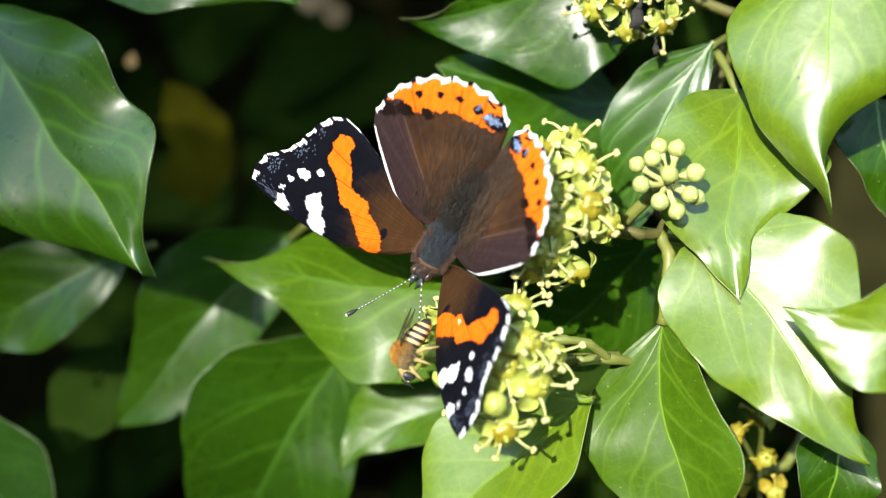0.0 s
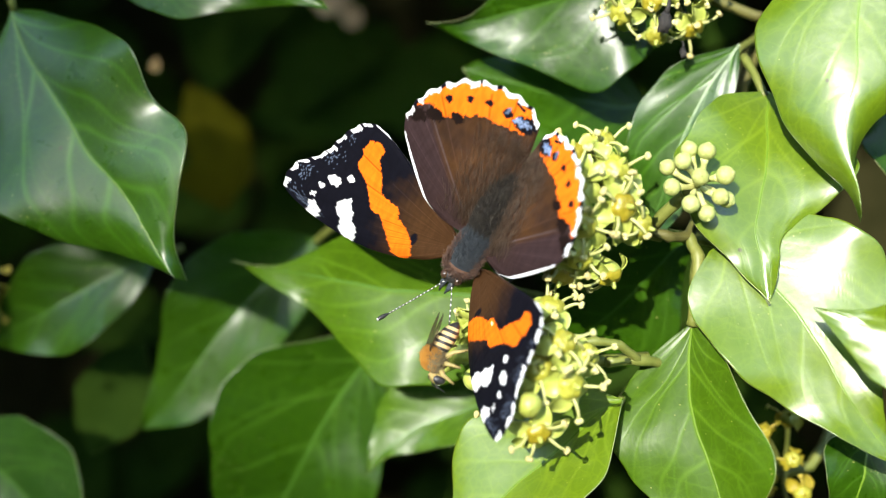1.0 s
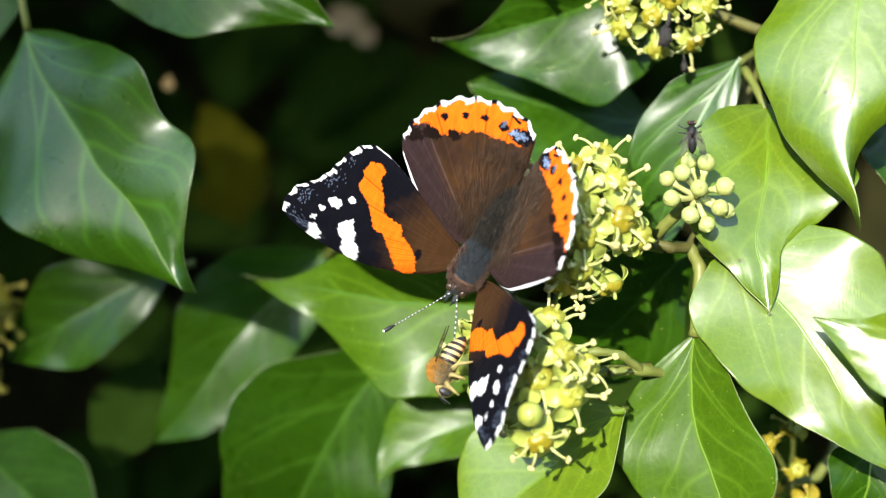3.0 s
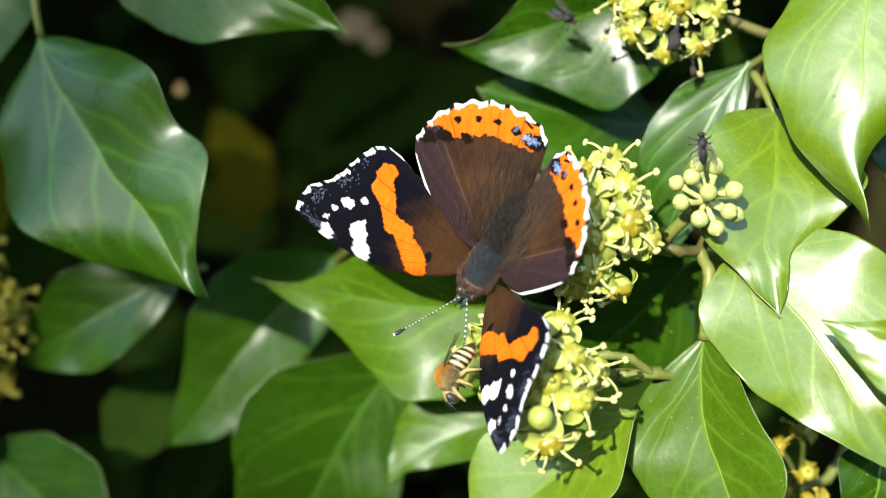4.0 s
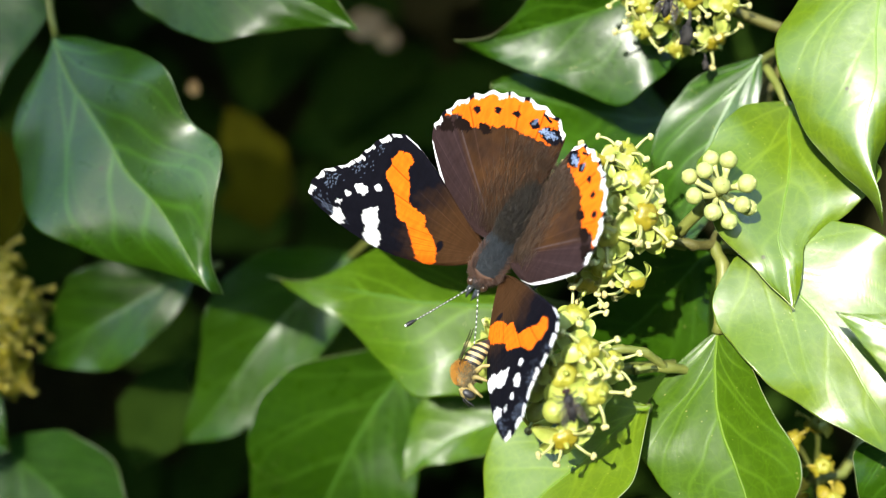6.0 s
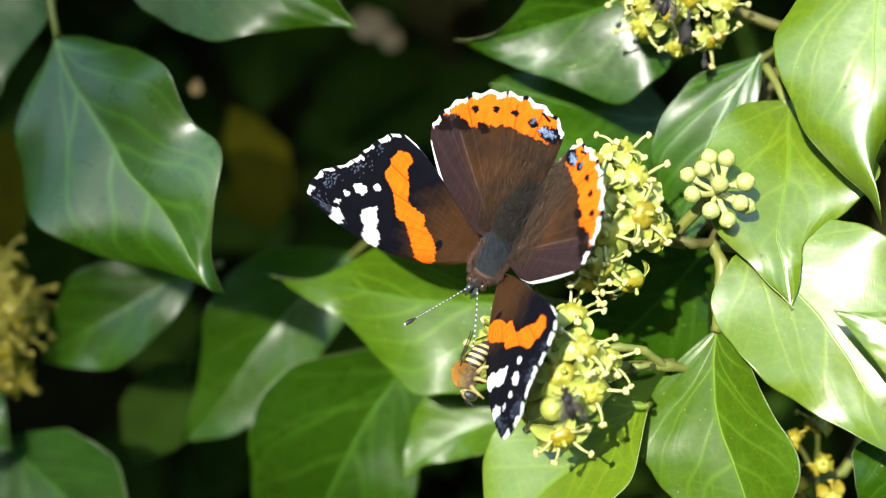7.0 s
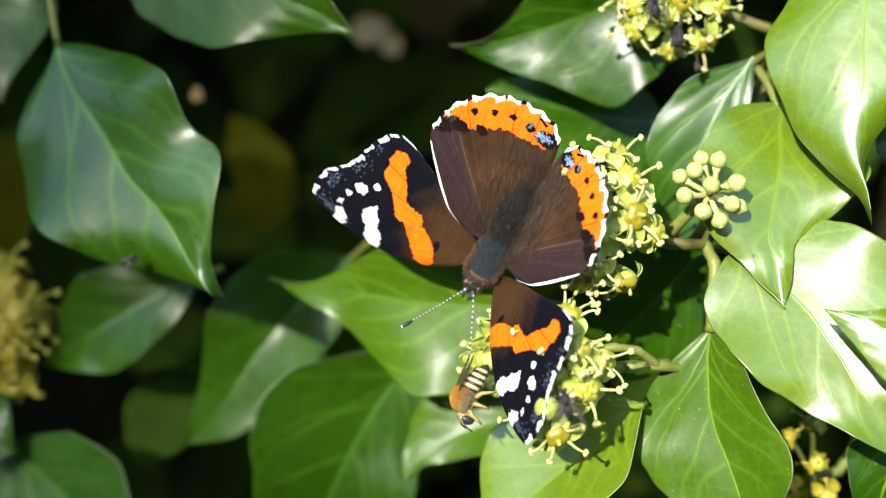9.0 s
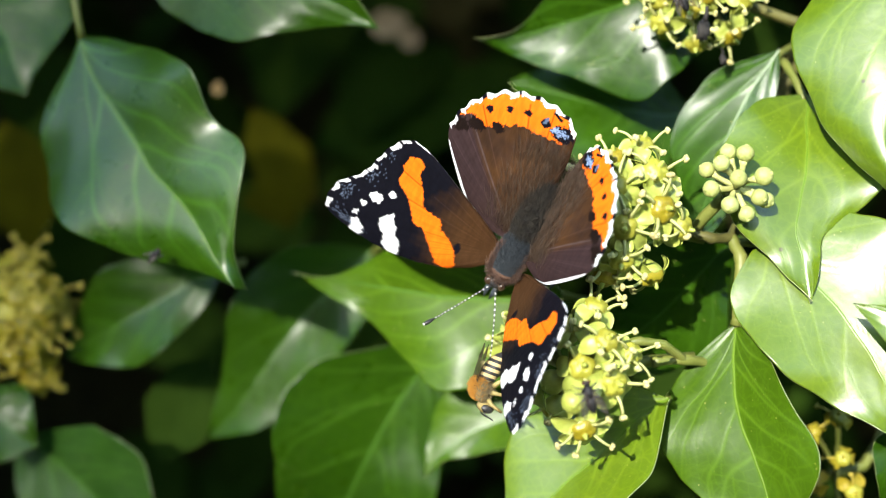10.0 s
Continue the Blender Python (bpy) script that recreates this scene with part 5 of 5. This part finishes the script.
def motions():
    walk(admiral, [
        (0.0, pose(0.00903, -0.01539, -0.00139, -118.07, -30.00, 180.00)),
        (0.5, pose(0.00881, -0.01536, -0.00155, -118.07, -30.00, 180.00)),
        (1.0, pose(0.00882, -0.01548, -0.00169, -118.07, -30.00, 180.00)),
        (1.5, pose(0.00905, -0.01545, -0.00180, -118.07, -30.00, 180.00)),
        (2.0, pose(0.00910, -0.01555, -0.00185, -118.07, -30.00, 180.00)),
        (3.5, pose(0.00909, -0.01549, -0.00169, -118.07, -30.00, 180.00)),
        (4.0, pose(0.00901, -0.01547, -0.00169, -118.07, -30.00, 180.00)),
        (4.5, pose(0.00903, -0.01547, -0.00168, -118.07, -30.00, 180.00)),
        (5.0, pose(0.00869, -0.01550, -0.00144, -118.07, -30.00, 180.00)),
        (5.5, pose(0.00852, -0.01550, -0.00102, -118.07, -30.00, 180.00)),
        (7.0, pose(0.00863, -0.01549, -0.00106, -118.07, -30.00, 180.00)),
        (7.5, pose(0.00872, -0.01550, -0.00108, -118.07, -30.00, 180.00)),
        (8.0, pose(0.00858, -0.01555, -0.00124, -118.07, -30.00, 180.00)),
        (8.5, pose(0.00882, -0.01554, -0.00134, -118.07, -30.00, 180.00)),
        (9.0, pose(0.00870, -0.01541, -0.00119, -118.07, -30.00, 180.00)),
        (9.1, pose(0.00861, -0.01538, -0.00148, -118.07, -30.00, 180.00)),
        (9.2, pose(0.00871, -0.01564, -0.00134, -118.07, -30.00, 180.00)),
        (9.3, pose(0.00783, -0.01583, -0.00051, -118.07, -30.00, 180.00)),
        (9.4, pose(0.00848, -0.01621, -0.00108, -118.07, -30.00, 180.00)),
        (9.5, pose(0.00818, -0.01594, -0.00085, -118.07, -30.00, 180.00)),
        (9.6, pose(0.00794, -0.01586, -0.00060, -118.07, -30.00, 180.00)),
        (9.7, pose(0.00766, -0.01566, -0.00054, -118.07, -30.00, 180.00)),
        (9.8, pose(0.00735, -0.01551, -0.00072, -118.07, -30.00, 180.00)),
        (9.9, pose(0.00823, -0.01540, -0.00140, -118.07, -30.00, 180.00)),
        (10.0, pose(0.00819, -0.01531, -0.00189, -118.07, -30.00, 180.00)),
    ])
    walk(wings["LF"], [
        (0.0, pose(0.00077, 0.00139, -0.00096, -0.04, 2.71, 4.40)),
        (0.5, pose(0.00077, 0.00139, -0.00096, 0.74, 5.78, 4.56)),
        (1.0, pose(0.00077, 0.00139, -0.00096, -0.23, 3.58, 5.25)),
        (1.5, pose(0.00077, 0.00139, -0.00096, -0.31, -2.10, 5.63)),
        (2.0, pose(0.00077, 0.00139, -0.00096, -1.18, -4.55, 5.85)),
        (3.5, pose(0.00077, 0.00139, -0.00096, -0.17, -4.72, 4.81)),
        (4.0, pose(0.00077, 0.00139, -0.00096, 0.08, -2.27, 4.49)),
        (4.5, pose(0.00077, 0.00139, -0.00096, -0.01, -3.36, 4.78)),
        (5.0, pose(0.00077, 0.00139, -0.00096, -0.51, -4.18, 2.92)),
        (5.5, pose(0.00077, 0.00139, -0.00096, -0.30, -3.00, 1.44)),
        (7.0, pose(0.00077, 0.00139, -0.00096, 0.24, -4.72, 0.96)),
        (7.5, pose(0.00077, 0.00139, -0.00096, 0.23, -5.47, 0.91)),
        (8.0, pose(0.00077, 0.00139, -0.00096, 0.01, -6.34, 1.24)),
        (8.5, pose(0.00077, 0.00139, -0.00096, 0.34, -7.09, 1.37)),
        (9.0, pose(0.00077, 0.00139, -0.00096, 0.25, 3.55, 2.43)),
        (9.1, pose(0.00077, 0.00139, -0.00096, 0.32, 0.22, 4.84)),
        (9.2, pose(0.00077, 0.00139, -0.00096, -1.89, -26.31, 6.25)),
        (9.3, pose(0.00077, 0.00139, -0.00096, -6.38, -42.48, 9.77)),
        (9.4, pose(0.00077, 0.00139, -0.00096, -5.97, -42.64, 11.63)),
        (9.5, pose(0.00077, 0.00139, -0.00096, -8.66, -41.28, 11.61)),
        (9.6, pose(0.00077, 0.00139, -0.00096, -8.68, -37.79, 10.42)),
        (9.7, pose(0.00077, 0.00139, -0.00096, -7.46, -34.41, 8.41)),
        (9.8, pose(0.00077, 0.00139, -0.00096, -6.86, -29.22, 6.04)),
        (9.9, pose(0.00077, 0.00139, -0.00096, -3.02, -6.98, 3.53)),
        (10.0, pose(0.00077, 0.00139, -0.00096, 0.52, -2.77, 5.24)),
    ])
    walk(wings["RF"], [
        (0.0, pose(-0.00311, 0.00255, -0.00034, -16.06, 63.87, -16.39)),
        (0.5, pose(-0.00311, 0.00255, -0.00034, -12.99, 61.28, -13.61)),
        (1.0, pose(-0.00311, 0.00255, -0.00034, -16.26, 63.55, -15.41)),
        (1.5, pose(-0.00311, 0.00255, -0.00034, -20.61, 66.14, -19.70)),
        (2.0, pose(-0.00311, 0.00255, -0.00034, -21.20, 67.28, -20.26)),
        (3.5, pose(-0.00311, 0.00255, -0.00034, -20.37, 65.77, -20.03)),
        (4.0, pose(-0.00311, 0.00255, -0.00034, -19.24, 65.21, -19.32)),
        (4.5, pose(-0.00311, 0.00255, -0.00034, -20.25, 65.75, -19.51)),
        (5.0, pose(-0.00311, 0.00255, -0.00034, -20.98, 67.39, -21.59)),
        (5.5, pose(-0.00311, 0.00255, -0.00034, -18.08, 66.74, -20.95)),
        (7.0, pose(-0.00311, 0.00255, -0.00034, -18.59, 66.52, -21.10)),
        (7.5, pose(-0.00311, 0.00255, -0.00034, -18.45, 66.59, -21.25)),
        (8.0, pose(-0.00311, 0.00255, -0.00034, -18.69, 66.55, -21.18)),
        (8.5, pose(-0.00311, 0.00255, -0.00034, -18.64, 65.81, -20.95)),
        (9.0, pose(-0.00311, 0.00255, -0.00034, -10.62, 58.47, -14.29)),
        (9.1, pose(-0.00311, 0.00255, -0.00034, -18.60, 65.89, -21.50)),
        (9.2, pose(-0.00311, 0.00255, -0.00034, -92.22, 81.55, -93.06)),
        (9.3, pose(-0.00311, 0.00255, -0.00034, -117.73, 76.76, -137.22)),
        (9.4, pose(-0.00311, 0.00255, -0.00034, -121.96, 73.44, -146.16)),
        (9.5, pose(-0.00311, 0.00255, -0.00034, -120.48, 75.35, -142.22)),
        (9.6, pose(-0.00311, 0.00255, -0.00034, -110.07, 77.87, -125.79)),
        (9.7, pose(-0.00311, 0.00255, -0.00034, -99.39, 81.06, -110.03)),
        (9.8, pose(-0.00311, 0.00255, -0.00034, -78.00, 81.13, -79.30)),
        (9.9, pose(-0.00311, 0.00255, -0.00034, -20.57, 72.83, -22.52)),
        (10.0, pose(-0.00311, 0.00255, -0.00034, -20.79, 69.64, -23.21)),
    ])
    walk(wings["LH"], [
        (0.0, pose(0.00052, -0.00158, -0.00106, -1.68, -0.45, 1.14)),
        (0.5, pose(0.00052, -0.00158, -0.00106, -1.13, 0.85, 0.03)),
        (1.0, pose(0.00052, -0.00158, -0.00106, 0.10, -0.17, 2.08)),
        (1.5, pose(0.00052, -0.00158, -0.00106, -0.55, -2.77, 4.21)),
        (2.0, pose(0.00052, -0.00158, -0.00106, -0.88, -3.65, 5.01)),
        (3.5, pose(0.00052, -0.00158, -0.00106, 0.03, -4.93, 3.95)),
        (4.0, pose(0.00052, -0.00158, -0.00106, 0.23, -2.78, 3.40)),
        (4.5, pose(0.00052, -0.00158, -0.00106, -0.81, -3.58, 3.56)),
        (5.0, pose(0.00052, -0.00158, -0.00106, 0.50, -4.64, 1.82)),
        (5.5, pose(0.00052, -0.00158, -0.00106, 0.17, -2.99, -0.53)),
        (7.0, pose(0.00052, -0.00158, -0.00106, 0.17, -4.21, -0.32)),
        (7.5, pose(0.00052, -0.00158, -0.00106, 0.06, -5.24, -0.50)),
        (8.0, pose(0.00052, -0.00158, -0.00106, 0.37, -5.98, 0.31)),
        (8.5, pose(0.00052, -0.00158, -0.00106, 0.11, -6.90, 0.57)),
        (9.0, pose(0.00052, -0.00158, -0.00106, -0.10, -0.38, -1.96)),
        (9.1, pose(0.00052, -0.00158, -0.00106, -1.03, 3.38, 0.17)),
        (9.2, pose(0.00052, -0.00158, -0.00106, -3.91, -19.07, 3.27)),
        (9.3, pose(0.00052, -0.00158, -0.00106, -10.72, -33.43, 6.28)),
        (9.4, pose(0.00052, -0.00158, -0.00106, -12.01, -35.38, 9.28)),
        (9.5, pose(0.00052, -0.00158, -0.00106, -12.21, -36.89, 8.98)),
        (9.6, pose(0.00052, -0.00158, -0.00106, -12.00, -33.05, 7.07)),
        (9.7, pose(0.00052, -0.00158, -0.00106, -10.62, -27.80, 4.46)),
        (9.8, pose(0.00052, -0.00158, -0.00106, -8.51, -21.31, 2.04)),
        (9.9, pose(0.00052, -0.00158, -0.00106, -3.11, -6.19, 0.02)),
        (10.0, pose(0.00052, -0.00158, -0.00106, -1.25, 3.14, 1.24)),
    ])
    walk(wings["RH"], [
        (0.0, pose(-0.00195, -0.00076, -0.00062, 0.04, 56.89, 2.80)),
        (0.5, pose(-0.00195, -0.00076, -0.00062, 1.17, 54.60, 3.43)),
        (1.0, pose(-0.00195, -0.00076, -0.00062, 1.62, 56.69, 4.90)),
        (1.5, pose(-0.00195, -0.00076, -0.00062, -1.51, 59.21, 2.92)),
        (2.0, pose(-0.00195, -0.00076, -0.00062, -0.87, 60.20, 3.78)),
        (3.5, pose(-0.00195, -0.00076, -0.00062, -2.00, 58.89, 2.08)),
        (4.0, pose(-0.00195, -0.00076, -0.00062, -1.69, 58.33, 2.10)),
        (4.5, pose(-0.00195, -0.00076, -0.00062, -2.19, 58.79, 1.74)),
        (5.0, pose(-0.00195, -0.00076, -0.00062, -0.20, 59.85, 1.56)),
        (5.5, pose(-0.00195, -0.00076, -0.00062, 2.23, 58.88, 1.70)),
        (7.0, pose(-0.00195, -0.00076, -0.00062, 1.17, 58.81, 1.09)),
        (7.5, pose(-0.00195, -0.00076, -0.00062, 1.38, 58.76, 0.60)),
        (8.0, pose(-0.00195, -0.00076, -0.00062, 1.02, 58.84, 0.93)),
        (8.5, pose(-0.00195, -0.00076, -0.00062, 0.89, 58.29, 1.00)),
        (9.0, pose(-0.00195, -0.00076, -0.00062, 3.58, 51.89, 2.47)),
        (9.1, pose(-0.00195, -0.00076, -0.00062, -1.47, 59.28, -2.42)),
        (9.2, pose(-0.00195, -0.00076, -0.00062, -37.21, 76.60, -34.13)),
        (9.3, pose(-0.00195, -0.00076, -0.00062, -121.27, 73.64, -117.61)),
        (9.4, pose(-0.00195, -0.00076, -0.00062, -130.72, 70.45, -121.72)),
        (9.5, pose(-0.00195, -0.00076, -0.00062, -128.03, 69.78, -122.03)),
        (9.6, pose(-0.00195, -0.00076, -0.00062, -119.51, 72.98, -114.02)),
        (9.7, pose(-0.00195, -0.00076, -0.00062, -80.47, 76.21, -76.40)),
        (9.8, pose(-0.00195, -0.00076, -0.00062, -35.42, 73.87, -34.25)),
        (9.9, pose(-0.00195, -0.00076, -0.00062, 4.14, 63.73, 4.49)),
        (10.0, pose(-0.00195, -0.00076, -0.00062, -1.65, 60.89, -1.84)),
    ])
    walk(ivy_bee, [
        (0.0, pose(0.00429, -0.01940, -0.01806, -65.49, -2.32, 109.11)),
        (0.5, pose(0.00378, -0.01940, -0.01801, -64.37, -1.76, 109.11)),
        (1.0, pose(0.00378, -0.01940, -0.01840, -67.34, -3.25, 109.11)),
        (1.5, pose(0.00374, -0.01940, -0.01849, -60.82, 9.08, 102.32)),
        (2.0, pose(0.00410, -0.01940, -0.01865, -64.18, 7.40, 102.32)),
        (3.5, pose(0.00432, -0.01940, -0.01889, -64.46, 7.26, 102.32)),
        (4.0, pose(0.00389, -0.01940, -0.01919, -60.78, 9.10, 102.32)),
        (4.5, pose(0.00441, -0.01940, -0.01885, -64.41, 7.28, 102.32)),
        (5.0, pose(0.00452, -0.01940, -0.01895, -62.06, 8.46, 102.32)),
        (5.5, pose(0.00400, -0.01940, -0.01916, -62.33, 8.32, 102.32)),
        (7.0, pose(0.00455, -0.01940, -0.02000, -64.60, 7.19, 102.32)),
        (7.5, pose(0.00455, -0.01940, -0.02055, -63.09, 3.41, 105.72)),
        (8.0, pose(0.00501, -0.01940, -0.02276, -65.41, -2.28, 109.11)),
        (8.5, pose(0.00513, -0.01940, -0.02288, -66.67, -2.91, 109.11)),
        (9.0, pose(0.00483, -0.01940, -0.02376, -63.61, -1.38, 109.11)),
        (9.5, pose(0.00530, -0.01940, -0.02437, -67.43, -3.29, 109.11)),
        (9.8, pose(0.00470, -0.01940, -0.02385, -67.00, -3.00, 109.11)),
        (10.0, pose(0.00360, -0.01940, -0.02300, -69.00, -3.60, 109.11)),
    ])
    walk(fly_on_buds, [
        (0.0, pose(0.11434, -0.01000, 0.03134, 69.87, -57.82, 23.41)),
        (2.0, pose(0.08400, -0.01400, 0.03492, 69.87, -57.82, 23.41)),
        (2.1, pose(0.07900, -0.01500, 0.02917, 69.87, -57.82, 23.41)),
        (2.2, pose(0.03790, -0.01800, 0.01812, 89.00, 12.00, -40.00)),
        (2.5, pose(0.03939, -0.02000, 0.01851, 89.00, 12.00, -30.00)),
        (2.8, pose(0.04136, -0.02200, 0.01973, 89.50, 4.00, -10.00)),
        (3.2, pose(0.04310, -0.02400, 0.01659, 89.89, -5.00, 1.25)),
        (4.0, pose(0.04266, -0.02400, 0.01700, 89.89, -5.00, 1.25)),
        (4.1, pose(0.04588, -0.01400, 0.02360, 85.90, 29.74, -8.21)),
        (4.2, pose(0.05899, -0.02000, 0.01341, 57.86, 66.18, -34.48)),
        (4.4, pose(0.09546, -0.02500, 0.01104, 57.86, 66.18, -34.48)),
        (10.0, pose(0.09555, -0.02500, 0.00819, 57.86, 66.18, -34.48)),
    ])
    walk(fly_on_top_flowers, [
        (0.0, pose(0.05038, -0.01200, 0.06627, -88.22, -19.92, 174.80)),
        (3.7, pose(0.04521, -0.01200, 0.06865, -88.22, -19.92, 174.80)),
        (4.1, pose(0.04184, -0.01200, 0.04809, -88.22, -19.92, 174.80)),
        (4.2, pose(0.03974, -0.01000, 0.03568, -57.86, -66.18, 145.52)),
        (4.3, pose(0.04001, -0.00900, 0.03554, 82.42, -39.39, 11.85)),
        (4.5, pose(0.03690, -0.01300, 0.03928, 89.01, 14.97, -3.83)),
        (5.5, pose(0.03742, -0.01300, 0.04117, 89.01, 14.97, -3.83)),
        (7.0, pose(0.03742, -0.01300, 0.04124, 89.01, 14.97, -3.83)),
        (8.0, pose(0.03600, -0.01300, 0.04114, 89.56, -9.99, 2.52)),
        (9.0, pose(0.03653, -0.01300, 0.04133, 89.56, -9.99, 2.52)),
        (10.0, pose(0.03669, -0.01300, 0.04139, 88.22, -19.92, 5.20)),
    ])
    walk(fly_on_lower_flowers, [
        (0.0, pose(0.02017, 0.00000, 0.06925, -85.90, 29.74, -171.79)),
        (2.6, pose(0.01741, 0.00000, 0.06768, -85.90, 29.74, -171.79)),
        (3.2, pose(0.02226, -0.00100, 0.04082, -85.90, 29.74, -171.79)),
        (3.5, pose(0.02288, -0.00100, 0.04125, -82.42, 39.39, -168.15)),
        (4.0, pose(0.02341, -0.00200, 0.04139, -69.87, 57.82, -156.59)),
        (4.1, pose(0.02736, -0.00800, 0.03738, -69.87, 57.82, -156.59)),
        (4.3, pose(0.02899, -0.03000, 0.02684, -88.22, 19.92, -174.80)),
        (4.6, pose(0.02624, -0.04200, 0.00226, -89.56, -9.99, 177.48)),
        (4.8, pose(0.01933, -0.03800, -0.02005, -57.86, -66.18, 145.52)),
        (4.9, pose(0.01861, -0.03800, -0.02192, 82.42, -39.39, 11.85)),
        (5.0, pose(0.01847, -0.03800, -0.02248, 89.01, -14.97, 3.83)),
        (5.5, pose(0.01832, -0.03800, -0.02260, 89.01, -14.97, 3.83)),
        (7.0, pose(0.01857, -0.03800, -0.02268, 89.01, -14.97, 3.83)),
        (8.5, pose(0.01918, -0.03800, -0.02305, 89.01, -14.97, 3.83)),
        (9.5, pose(0.01900, -0.03800, -0.02278, 89.01, -14.97, 3.83)),
        (10.0, pose(0.01859, -0.03800, -0.02272, 89.01, -14.97, 3.83)),
    ])
    walk(fly_on_shaded_leaf, [
        (0.0, pose(-0.08944, 0.00000, -0.01548, 57.86, 66.18, -34.48)),
        (8.2, pose(-0.10419, 0.00000, -0.01164, 57.86, 66.18, -34.48)),
        (8.5, pose(-0.07512, -0.00400, -0.00752, 57.86, 66.18, -34.48)),
        (8.7, pose(-0.05623, 0.00150, -0.00230, 69.87, 57.82, -23.41)),
        (9.0, pose(-0.05593, 0.00220, -0.00156, 74.01, 53.37, -19.65)),
        (9.5, pose(-0.05596, 0.00220, -0.00195, 74.01, 53.37, -19.65)),
        (10.0, pose(-0.05589, 0.00220, -0.00172, 74.01, 53.37, -19.65)),
    ])


motions()
